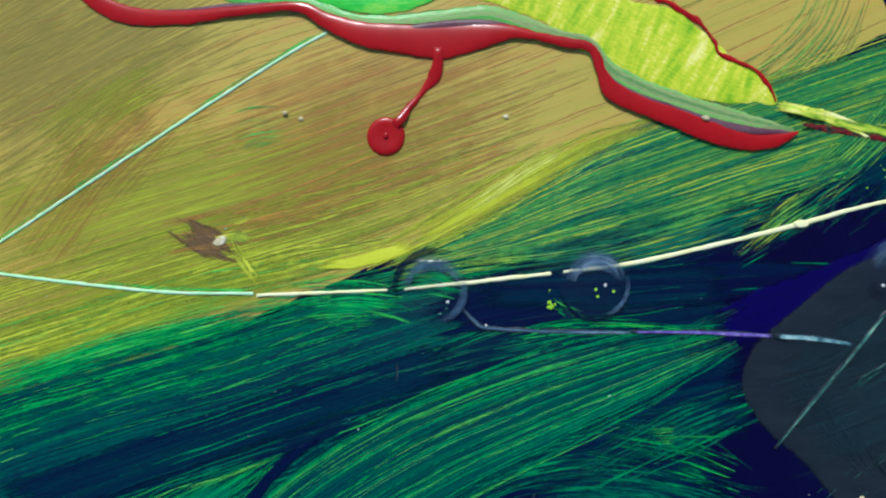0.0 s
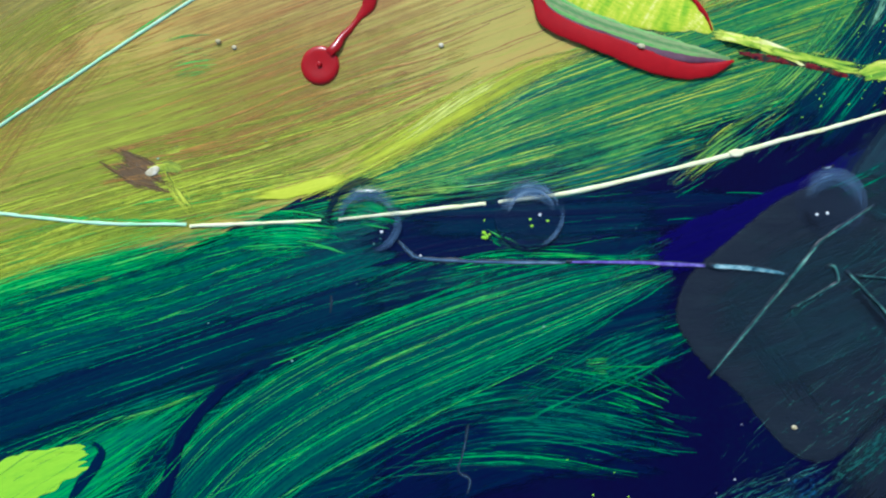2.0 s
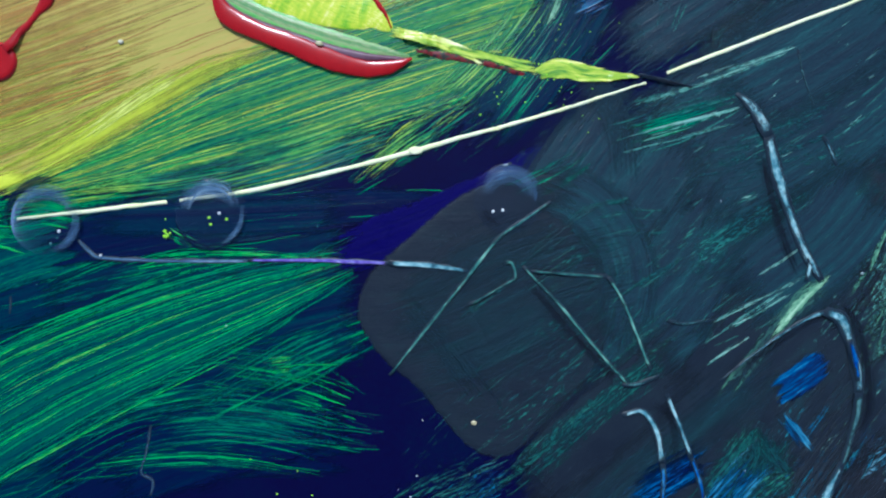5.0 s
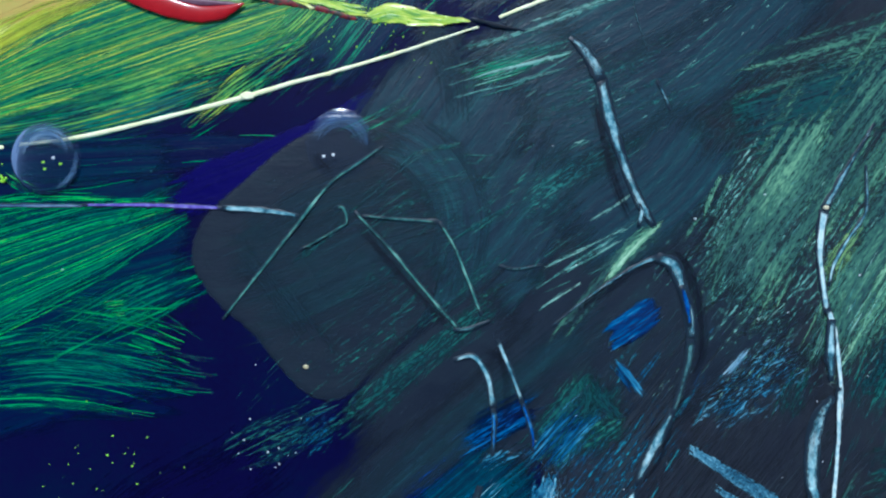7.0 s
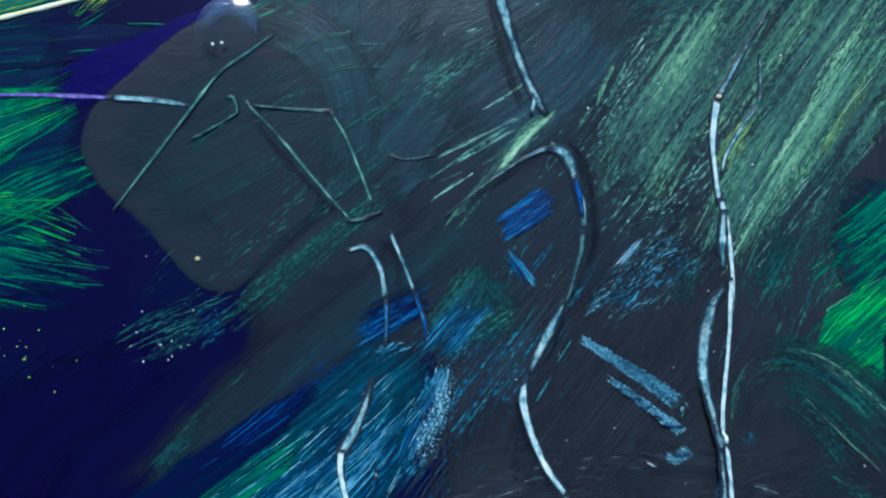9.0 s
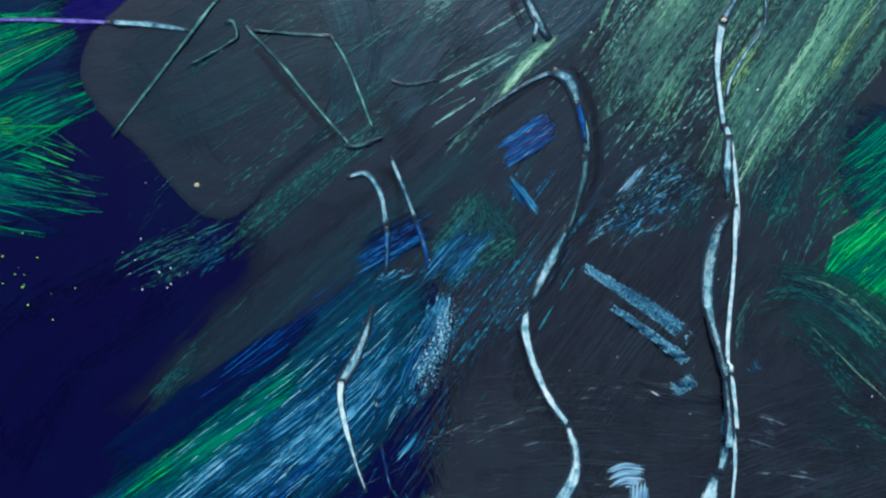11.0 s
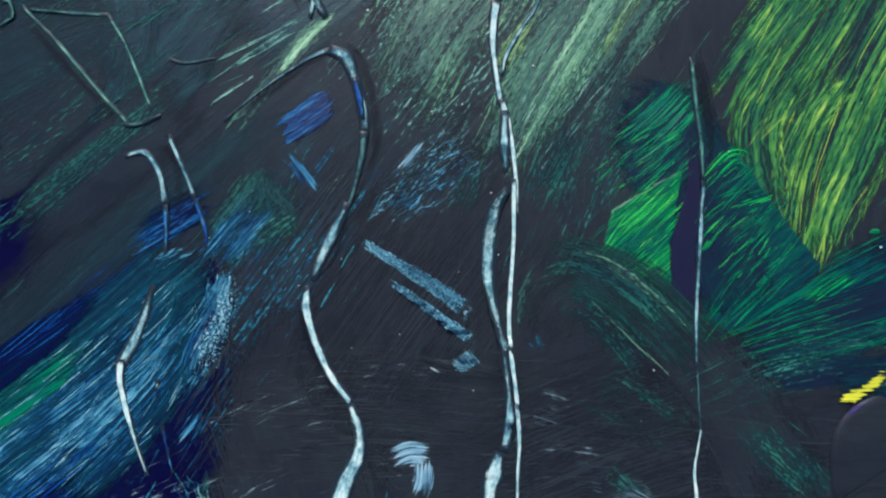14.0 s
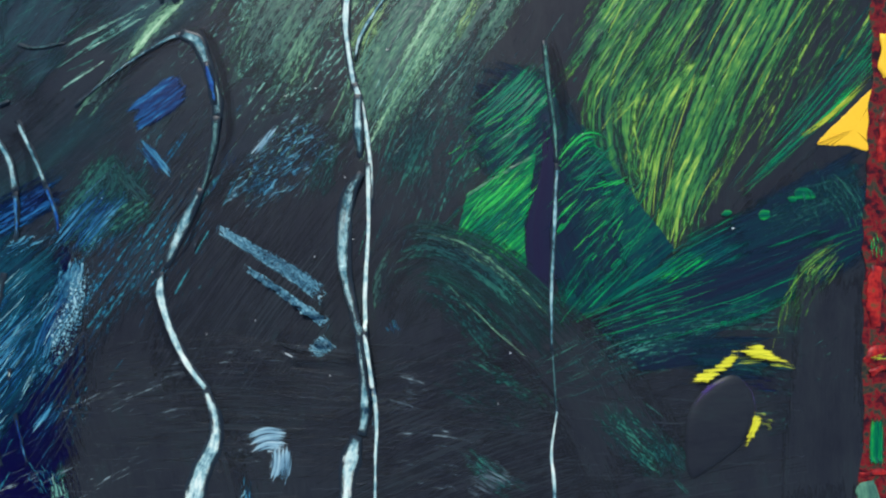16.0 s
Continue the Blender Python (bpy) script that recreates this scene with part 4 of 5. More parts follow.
soft([(1904, 612), (1960, 514), (2035, 398)], [12, 16, 16], rake_lime, "yellow-tinted sage streak", body=0.45)
soft([(1887, 730), (1934, 641), (2000, 534), (2074, 427)], [20, 22, 24, 24], rake_sage, "sage green streak", body=0.6)
soft([(1720, 780), (1748, 691), (1786, 592)], [22, 30, 26], rake_sage, "dim sage streak", body=0.5)
soft([(1810, 829), (1858, 730), (1905, 651)], [40, 44, 30], rake_dark, "dim green streak", body=0.5)
for c0, c1 in ([(1661, 651), (1714, 546)], [(1535, 493), (1577, 392)], [(1557, 495), (1598, 388)], [(1637, 514), (1675, 417)], [(1817, 661), (1940, 476)], [(1866, 661), (1951, 534)], [(1922, 534), (2015, 389)], [(1500, 534), (1539, 475)]):
    soft([c0, ((c0[0] + c1[0]) / 2 - 3, (c0[1] + c1[1]) / 2 - 2), c1], [4, 6, 4], rake_pale, "pale streak of the brush", body=0.62, rag=6, edge=1.5)
bristles("dry_brush_stroke", [(1571, 661), (1667, 514), (1772, 369)], [80, 110, 110], 90, pale_b, None, "short pale bristle dashes", run=(0.02, 0.1), thick=(0.8, 2.0))
bristles("dry_brush_stroke", [(1769, 740), (1883, 553), (2014, 369)], [60, 110, 120], 130, pale_b, None, "short pale bristle dashes", run=(0.02, 0.14), thick=(0.8, 1.9))
soft([(1485, 485), (1421, 529), (1363, 598), (1294, 681), (1264, 731)], [18, 26, 22, 18, 8], rake_sage, "narrow sage green brush stroke", body=0.75)
soft([(1475, 483), (1417, 534), (1353, 612)], [10, 13, 8], rake_pale, "sage green streak", body=0.6)
for c0, c1 in ([(1269, 568), (1426, 487)], [(1293, 578), (1392, 524)], [(1352, 483), (1421, 436)]):
    dry([c0, c1], [2, 2], 8, pale_b, "thin pale streak", run=(0.3, 0.9), thick=(0.8, 2.2))
soft([(1355, 711), (1398, 683), (1442, 657), (1472, 630)], [22, 38, 36, 16], navy_s, "dark navy dab", body=0.6, fade=0.45, side=0.8)
soft([(1361, 706), (1403, 679), (1442, 652), (1472, 630)], [18, 30, 30, 18], rake_deep, "deep blue streaked dab", body=1.15, fade=0.2, side=0.35)

# ---- blue and white strokes of the lower middle ----
soft([(662, 1333), (890, 1166), (1053, 1053), (1174, 951), (1274, 871)], [70, 78, 84, 80, 50], bluegreen, "blue-green brush stroke", body=0.95, side=0.35)
soft([(918, 1321), (1062, 1186), (1164, 1073), (1244, 961)], [110, 110, 84, 50], bluegreen, "blue-green brush stroke", body=0.9, side=0.35)
soft([(1094, 896), (1184, 846), (1274, 801)], [34, 48, 38], navy_s, "dark navy brush stroke", body=0.7, fade=0.45, side=0.8)
soft([(1094, 906), (1184, 851), (1264, 801)], [24, 32, 22], rake_deep, "deep blue streaks", body=0.55)
soft([(607, 1448), (820, 1295), (1001, 1158), (1151, 1042)], [110, 110, 90, 50], bluegreen, "blue-green brush stroke", body=0.95)
soft([(709, 1447), (901, 1284), (1071, 1152), (1211, 1032)], [110, 100, 80, 44], rake_blue, "blue-white raked brush stroke", body=0.46)
soft([(850, 1405), (1011, 1282), (1131, 1181)], [50, 60, 40], twin["deep_blue_bristles"], "clear blue streaks", body=0.35)
soft([(848, 1275), (1012, 1156), (1133, 1053), (1234, 951)], [60, 70, 66, 44], rake_blue, "blue-white raked brush stroke", body=0.5)
soft([(959, 1321), (1082, 1207), (1174, 1104), (1249, 1002)], [60, 70, 50, 30], rake_blue, "blue-white raked brush stroke", body=0.5)
soft([(735, 1260), (849, 1182), (972, 1094)], [26, 26, 14], twin["light_green_bristles"], "green edge of the blue stroke", body=0.28)
soft([(787, 1250), (910, 1156), (1053, 1053)], [44, 48, 34], twin["teal_bristles"], "green streaks along the blue stroke", body=0.62)
soft([(678, 1326), (790, 1245), (921, 1154), (1041, 1073)], [30, 40, 36, 20], twin["teal_bristles"], "green streaks along the blue stroke", body=0.6)
soft([(648, 1347), (739, 1276), (830, 1214)], [20, 24, 12], twin["light_green_bristles"], "yellow-green tip of the blue stroke", body=0.36)
bristles("dry_brush_stroke", [(817, 1280), (1012, 1145), (1194, 972)], [60, 80, 60], 150, blue_b, None, "blue-white bristle streaks", run=(0.04, 0.2), thick=(0.7, 1.8))
bristles("dry_brush_stroke", [(970, 1300), (1103, 1176), (1224, 1002)], [60, 70, 40], 120, blue_b, None, "blue-white bristle streaks", run=(0.03, 0.14), thick=(0.8, 2.2))
soft([(1194, 1144), (1219, 1063), (1256, 992), (1272, 921)], [20, 26, 28, 16], rake_blue, "pale blue broken edge", body=0.6)
soft([(1232, 1022), (1260, 973), (1274, 921)], [22, 28, 20], crust, "white-blue broken smear", body=0.8)
soft([(1231, 1131), (1250, 1061), (1280, 1002), (1280, 923)], [24, 28, 30, 22], bar_paint, "white-blue broken smear", body=0.42)
soft([(1171, 1161), (1211, 1121), (1250, 1081)], [20, 24, 16], crust, "white-blue broken smear", body=0.45)
soft([(1131, 933), (1170, 913), (1230, 888)], [10, 16, 12], crust, "pale blue broken smear", body=0.5)
soft([(1280, 927), (1302, 901), (1326, 876)], [16, 22, 14], crust, "pale blue broken smear", body=0.55)
soft([(1184, 1247), (1224, 1195), (1244, 1154)], [20, 22, 14], rake_blue, "dim blue broken smear", body=0.42)
soft([(1418, 1433), (1382, 1275), (1345, 1156), (1359, 1068), (1397, 981)], [200, 190, 130, 90, 50], slate, "dark slate grey coat", body=0.95, side=0.6, fade=0.12)
dry([(1183, 1261), (1207, 1301), (1235, 1350)], [30, 30, 24], 24, blue_dim_b, "thin blue flecks", body=0.2, run=(0.05, 0.2))
soft([(1216, 1330), (1236, 1301), (1251, 1272)], [10, 14, 10], rake_dark, "dim green dab", body=0.6)
soft([(1240, 923), (1319, 834), (1388, 745)], [50, 74, 50], rake_dark, "dim teal raked paint", body=0.62)
soft([(1230, 943), (1299, 863), (1368, 794)], [40, 50, 34], rake_blue, "dim blue raked paint", body=0.55)
soft([(1290, 913), (1349, 883), (1427, 823)], [30, 40, 30], rake_dark, "dim teal raked paint", body=0.4)
soft([(1320, 750), (1360, 800), (1410, 865)], [18, 24, 18], rake_dark, "teal brush streaks", body=0.6)
soft([(1370, 722), (1405, 765), (1440, 812)], [14, 18, 14], rake_blue, "teal brush streaks", body=0.6)
soft([(1310, 860), (1340, 800), (1330, 740)], [28, 34, 24], rake_dark, "teal brush streaks", body=0.5)
soft([(1570, 772), (1599, 738), (1626, 703)], [7, 8, 7], scraped, "white dry brush dash", body=0.6, rag=10)
soft([(1523, 860), (1602, 800), (1680, 740), (1729, 701)], [34, 60, 64, 40], crust, "speckled pale blue brush marks", body=0.34)
soft([(1553, 840), (1592, 815), (1622, 780)], [18, 26, 18], crust, "speckled pale blue brush marks", body=0.45)
soft([(1672, 859), (1701, 790), (1729, 730)], [30, 34, 24], rake_dark, "dim teal brush marks", body=0.4)
bristles("dry_brush_stroke", [(1543, 830), (1622, 780), (1700, 730)], [40, 50, 40], 70, pale_bl, None, "short pale blue bristle dashes", run=(0.03, 0.14), thick=(0.8, 2.2))

def printed_bar(pts, half, label):
    """A broken band with fine teeth across it, as an edge pressed into wet paint leaves it."""
    ob = soft(pts, half, bar_paint, label, body=0.85, rag=8, edge=2, side=0.3, fade=0.12)
    way = Way(pts)
    for k in range(int(way.long / 9)):
        s = 9 * k + rng.uniform(0, 6)
        x, y, nx, ny = (float(q) for q in way.at(s))
        h = float(way.half(s, half)) * rng.uniform(0.5, 0.95)
        film("tooth_mark", [(x - nx * h - 3, y - ny * h), (x + nx * h + 3, y + ny * h)], [rng.uniform(0.8, 1.6)] * 2, twin["pale_blue_bristles"], ob, rag=0, edge=0.5, step=3, feather=(1, 4), body=rng.uniform(0.3, 0.7))


printed_bar([(1504, 880), (1584, 930), (1654, 975), (1697, 1010)], [9, 13, 16, 18], "row of pale blue teeth marks")
printed_bar([(1554, 950), (1625, 1000), (1707, 1062)], [7, 9, 12], "row of dim blue teeth marks")
soft([(1676, 1081), (1692, 1099), (1698, 1113)], [18, 24, 18], bar_paint, "rounded pale blue dab", body=0.9, rag=3, side=0.3)
soft([(1681, 1000), (1699, 1015), (1703, 1028)], [16, 16, 10], bar_paint, "pale blue dab", body=0.8)

# ---- dark edge of the blue-green stroke ----
soft([(633, 1271), (819, 1146), (972, 1033), (1084, 947)], [40, 46, 36, 16], navy_s, "dark navy brush stroke", body=0.95)
soft([(834, 1121), (932, 1049), (1033, 967), (1134, 891)], [8, 20, 26, 22], twin["deep_blue_bristles"], "bright blue brush streaks", body=0.26)
bristles("dry_brush_stroke", [(839, 1121), (972, 1023), (1134, 891)], [8, 20, 22], 26, deep_b, None, "bright blue bristle streaks", run=(0.1, 0.4), thick=(0.7, 1.6))
soft([(737, 1147), (799, 1090), (861, 1044)], [24, 22, 12], rake_dark, "dim green tail of the slate stroke", body=0.6)

# ---- greens of the far side ----
soft([(2650, 365), (2538, 562), (2456, 719), (2385, 837)], [150, 140, 110, 60], rake_leaf, "dim leaf green brush stroke", body=0.28)
soft([(2530, 345), (2438, 522), (2362, 669), (2311, 807), (2289, 945)], [150, 150, 130, 95, 56], rake_leaf, "leaf green sweeping brush stroke", body=0.66)
soft([(2400, 344), (2299, 511), (2218, 628), (2147, 726)], [90, 90, 70, 30], rake_leaf, "leaf green sweeping brush stroke", body=0.62)
soft([(2358, 560), (2277, 678), (2236, 786), (2265, 895)], [70, 66, 50, 30], rake_leaf, "leaf green sweeping brush stroke", body=0.62)
soft([(2432, 597), (2372, 744), (2326, 852), (2311, 960)], [50, 62, 60, 44], rake_leaf, "leaf green sweeping brush stroke", body=0.62)
soft([(2309, 411), (2201, 558), (2129, 665)], [64, 64, 44], rake_leaf, "leaf green sweeping brush stroke", body=0.72)
soft([(2289, 529), (2205, 665), (2212, 793), (2268, 911)], [56, 64, 46, 34], rake_leaf, "leaf green sweeping brush stroke", body=0.66)
soft([(2259, 510), (2188, 618), (2148, 686)], [24, 30, 20], rake_leaf, "leaf green streaks", body=0.6)
bristles("dry_brush_stroke", [(2529, 443), (2418, 600), (2336, 777), (2294, 925)], [130, 110, 80, 40], 80, swoosh_b, None, "leaf green bristle streaks", run=(0.05, 0.3), thick=(0.6, 1.6))
bristles("dry_brush_stroke", [(2339, 442), (2248, 589), (2177, 706)], [90, 70, 30], 50, swoosh_b, None, "leaf green bristle streaks", run=(0.05, 0.3), thick=(0.6, 1.6))
soft([(2132, 1151), (2253, 1074), (2384, 996), (2535, 929)], [50, 90, 110, 100], navy_g, "dark blue-green brush stroke", body=0.9)
soft([(2143, 1111), (2263, 1034), (2384, 967), (2485, 918)], [40, 80, 90, 60], twin["teal_bristles"], "dark green hatched streaks", body=0.62)
soft([(2373, 1056), (2464, 1018), (2585, 970)], [30, 44, 30], twin["teal_bristles"], "green hatched streaks", body=0.5)
soft([(2273, 1014), (2324, 976), (2384, 937)], [24, 36, 30], twin["green_bristles"], "green brush marks", body=0.34)
soft([(2315, 837), (2290, 896), (2284, 955)], [36, 30, 16], twin["leaf_green_bristles"], "yellow-green tip of the sweep", body=0.5)
blob("paint_patch", [(2105, 725), (2150, 716), (2199, 784), (2248, 854), (2310, 934), (2266, 973), (2176, 1036), (2115, 1068), (2102, 990)], diamond, None, "dark green patch with hard edges", jag=1.0, high=0.00002, angle=36, straight=True)
coat([(1924, 643), (2022, 693), (2099, 822), (2195, 1051)], [50, 110, 110, 60], navy_g, "dark blue-green brush stroke", rag=40)
dry([(1941, 810), (2051, 713), (2131, 625)], [60, 70, 50], 150, teal_b, "teal dry brush marks", run=(0.04, 0.2), thick=(0.6, 1.6))
blob("paint_patch", [(1928, 904), (1946, 835), (1981, 812), (2025, 787), (2069, 764), (2059, 821), (2046, 890), (2056, 955), (2040, 978), (1988, 944)], vivid, None, "bright green patch with hard edges", jag=0.8, high=0.00002, angle=38, straight=True)
dry([(1919, 938), (1989, 875), (2075, 792)], [50, 62, 44], 60, teal_b, "dark teal dry brush marks", body=0.3, run=(0.1, 0.5), thick=(0.8, 2.0))
bristles("dry_brush_stroke", [(1934, 928), (1999, 870), (2064, 812)], [24, 44, 30], 60, green_b, None, "light green bristle streaks", run=(0.1, 0.5), thick=(1.0, 2.4))
bristles("dry_brush_stroke", [(1968, 953), (2018, 915), (2053, 885)], [24, 34, 26], 24, leaf_b, None, "light green bristle streaks", run=(0.15, 0.6), thick=(0.8, 1.8))
soft([(1939, 753), (2019, 695), (2099, 617)], [40, 60, 50], twin["teal_bristles"], "teal hatched streaks", body=0.5)
soft([(2116, 824), (2177, 766), (2207, 736)], [40, 50, 40], twin["teal_bristles"], "teal hatched streaks", body=0.45)
soft([(1937, 891), (1997, 842), (2057, 784)], [30, 46, 40], twin["light_green_bristles"], "bright green hatched streaks", body=0.4)
soft([(1936, 950), (2002, 887), (2062, 828)], [40, 52, 40], twin["teal_bristles"], "dark teal hatched streaks", body=0.42)
coat([(2089, 694), (2085, 822), (2070, 901), (2078, 1049)], [10, 22, 28, 30], violet_k, "dark navy band", edge=6, rag=10)
dry([(2103, 911), (2178, 833), (2228, 784)], [50, 60, 40], 90, teal_b, "green dry brush marks", body=0.32, run=(0.1, 0.4), thick=(0.6, 1.8))
dry([(2116, 1050), (2196, 972), (2277, 904)], [24, 50, 30], 90, teal_b, body=0.32, run=(0.08, 0.35), thick=(0.6, 1.8))
dry([(2109, 793), (2159, 744), (2199, 764)], [16, 24, 20], 40, green_b, run=(0.1, 0.4), thick=(0.6, 1.5))
coat([(2407, 896), (2488, 798), (2589, 690), (2701, 562)], [14, 36, 40, 60], slate, "dark slate gap", rag=30)
coat([(2406, 975), (2517, 927), (2598, 879), (2699, 820)], [90, 110, 110, 90], navy_g, "dark navy patch", rag=30, edge=8)
dry([(2417, 836), (2519, 733), (2620, 621), (2702, 522)], [14, 30, 40, 50], 120, teal_b, "green dry brush marks", run=(0.1, 0.4), thick=(0.6, 1.6))
soft([(2425, 898), (2525, 869), (2646, 831)], [40, 60, 60], rake_dark, "dim green rubbed marks", body=0.4)
soft([(2566, 800), (2616, 851), (2646, 921)], [30, 40, 30], rake_dark, "dim green rubbed marks", body=0.45)
soft([(2385, 867), (2486, 789), (2577, 711), (2668, 623)], [3, 9, 12, 16], twin["green_bristles"], "bright green diagonal brush stroke", body=0.6)
soft([(2526, 750), (2587, 706), (2668, 633)], [4, 8, 12], twin["lime_bristles"], "yellow-green diagonal streaks", body=0.42)
blob("paint_patch", [(2563, 753), (2571, 743), (2620, 697), (2682, 639), (2697, 641), (2694, 750), (2675, 762), (2651, 768), (2619, 758), (2589, 757), (2567, 756)], amber, None, "flat amber yellow patch", jag=0.5, straight=True, high=0.00002)
for c, r in (((2469, 877), 13), ((2538, 844), 18), ((2402, 874), 9), ((2518, 850), 8)):
    blob("paint_dab", [(c[0] + r * math.cos(a) * rng.uniform(0.6, 1.3), c[1] + r * 0.6 * math.sin(a) * rng.uniform(0.6, 1.4)) for a in np.arange(7) * 0.9], vivid, None, "small green dab")
dry([(2579, 779), (2598, 839), (2618, 899)], [60, 70, 60], 60, teal_dim_b, "dim green dry brush marks", run=(0.05, 0.25), thick=(0.6, 1.8))
coat([(2125, 1089), (2265, 1052), (2446, 996), (2638, 919)], [30, 56, 60, 40], navy_g, "dark blue brush stroke", ((teal_b, 190, dict(run=(0.05, 0.35), thick=(0.6, 1.8))),), rag=60)
dry([(2516, 1057), (2536, 987), (2607, 928)], [10, 20, 14], 40, swoosh_b, run=(0.15, 0.5), thick=(0.5, 1.3))
coat([(2115, 1129), (2264, 1122), (2515, 1106)], [26, 30, 26], navy_g, "dark indigo brush stroke", rag=60)
coat([(2587, 938), (2575, 1138), (2572, 1448)], [70, 76, 100], slate, "dark slate grey coat", rag=30, edge=8)
coat([(1799, 1103), (1879, 986), (2017, 1028), (2164, 1190), (2261, 1391)], [40, 100, 100, 130, 150], slate, "dark slate grey coat", rag=40, feather=(90, 120), body=0.7)
soft([(1793, 957), (1878, 929), (1976, 970), (2074, 1061), (2142, 1151)], [50, 62, 70, 64, 30], darkgreen, "dark green curved brush stroke", body=0.45, side=0.25, rag=14)
soft([(1794, 938), (1878, 914), (1976, 960), (2069, 1051)], [30, 36, 40, 24], rake_dark, "curved dim green brush marks", body=0.6)
soft([(1807, 1007), (1877, 988), (1955, 1049), (2033, 1149)], [40, 44, 50, 40], rake_dark, "curved dim green brush marks", body=0.42)
soft([(1793, 1066), (1800, 977), (1833, 919)], [16, 26, 18], rake_sage, "pale green broken end of the curved stroke", body=0.62)
soft([(1824, 907), (1917, 915), (2005, 971), (2084, 1051)], [6, 10, 10, 6], rake_sage, "pale green streak along the curve", body=0.42)
soft([(1885, 1127), (1983, 1188), (2081, 1259)], [60, 80, 60], rake_dark, "faint green rubbed paint", body=0.34)
dry([(1909, 987), (1967, 1047), (2035, 1113)], [2, 2, 2], 7, sage_b, "thin green streak", run=(0.3, 0.8), thick=(0.5, 1.1))
dry([(1809, 1054), (1824, 1074)], [10, 10], 20, blue_dim_b, run=(0.2, 0.6), thick=(0.8, 1.8))
dry([(1934, 1284), (1993, 1335), (2042, 1366)], [20, 26, 20], 34, teal_dim_b, run=(0.1, 0.3), thick=(0.5, 1.4))
dry([(2253, 1251), (2282, 1292), (2312, 1342)], [22, 30, 24], 40, teal_dim_b, run=(0.1, 0.4), thick=(0.5, 1.4))
dry([(1817, 1203), (2014, 1226), (2113, 1233)], [30, 40, 30], 50, slate_b, "faint horizontal brush marks", run=(0.1, 0.4), thick=(0.5, 1.4))
dry([(1280, 1192), (1523, 1177), (1767, 1202)], [90, 140, 120], 160, slate_b, "faint horizontal brush marks", run=(0.1, 0.4), thick=(0.6, 1.6))

dry([(2101, 1049), (2177, 942), (2248, 854), (2268, 814)], [30, 56, 46, 20], 70, teal_b, "dark green dry brush marks", body=0.3, run=(0.1, 0.4), thick=(0.7, 1.8))
bristles("dry_brush_stroke", [(2113, 911), (2168, 862), (2228, 824)], [70, 70, 40], 70, green_b, None, "green bristle streaks", run=(0.08, 0.35), thick=(1.0, 2.4))
bristles("dry_brush_stroke", [(1946, 790), (2001, 752), (2066, 708)], [60, 70, 60], 50, green_b, None, "teal green bristle streaks", run=(0.08, 0.3), thick=(0.8, 2.0))

bristles("dry_brush_stroke", [(1757, 1241), (2014, 1256), (2312, 1282), (2534, 1277)], [150, 150, 130, 90], 260, slate_l, None, "faint pale horizontal bristle streaks", run=(0.02, 0.12), thick=(0.6, 1.4))
bristles("dry_brush_stroke", [(1230, 1230), (1473, 1225), (1767, 1241)], [150, 160, 140], 200, slate_l, None, "faint pale horizontal bristle streaks", run=(0.03, 0.15), thick=(0.6, 1.4))
dry([(2233, 1231), (2282, 1282), (2342, 1353)], [40, 50, 40], 60, teal_dim_b, "dim green dry brush marks", body=0.3, run=(0.1, 0.4), thick=(0.6, 1.6))
bristles("dry_brush_stroke", [(2444, 1185), (2515, 1136), (2596, 1098)], [90, 100, 80], 50, teal_dim_b, None, "faint teal bristle streaks", run=(0.02, 0.1), thick=(0.6, 1.4))
dry([(2505, 1116), (2526, 1037), (2597, 938)], [22, 30, 22], 50, swoosh_b, "thin green brush streaks", body=0.24, run=(0.1, 0.3), thick=(0.6, 1.4))

soft([(1744, 1270), (1902, 1282), (2060, 1324)], [80, 100, 80], rake_slate_and_glint, "faint painted glints in horizontal dashes", body=0.2)
soft([(1794, 1171), (1833, 1182), (1875, 1197)], [46, 44, 26], rake_slate_and_glint, "pale horizontal dashes", body=0.5, fade=0.5)
soft([(1931, 1312), (1970, 1333), (2020, 1363)], [30, 44, 34], rake_slate_and_glint, "pale green dashes", body=0.46)
soft([(891, 1444), (1152, 1341), (1488, 1198), (1831, 1214)], [60, 90, 120, 110], rake_slate_and_glint, "faint painted glints in horizontal dashes", body=0.14)
soft([(2160, 1186), (2219, 1257), (2309, 1338)], [50, 60, 50], rake_dark, "dim green dashes", body=0.4)

# ---- dark lens shape with lemon dabs ----
dry([(2074, 1168), (2235, 1101), (2375, 1084), (2525, 1082)], [40, 60, 54, 40], 110, teal_dim_b, "dim teal horizontal brush streaks", body=0.34, share=1.0, run=(0.04, 0.2), thick=(0.5, 1.3))
coat([(2294, 1132), (2414, 1135), (2515, 1146)], [50, 70, 50], navy_g, "dark blue brush stroke", rag=30, feather=(50, 60), body=0.55)
dry([(2353, 1193), (2444, 1200), (2514, 1201)], [60, 70, 50], 70, teal_dim_b, "dim teal horizontal brush streaks", body=0.2, share=1.0, run=(0.05, 0.3), thick=(0.5, 1.1))
blob("paint_dome", [(2331, 1223), (2359, 1183), (2409, 1158), (2440, 1185), (2448, 1230), (2425, 1280), (2374, 1318), (2334, 1338), (2324, 1282)], slate, None, "dark lens-shaped raised patch", high=0.0009, shape=0.7)
film("rim", [(2329, 1223), (2362, 1181), (2412, 1158)], [4, 9, 4], violet_s, None, "lavender edge of the raised patch", rag=0, step=4, feather=(8, 30), body=0.5)
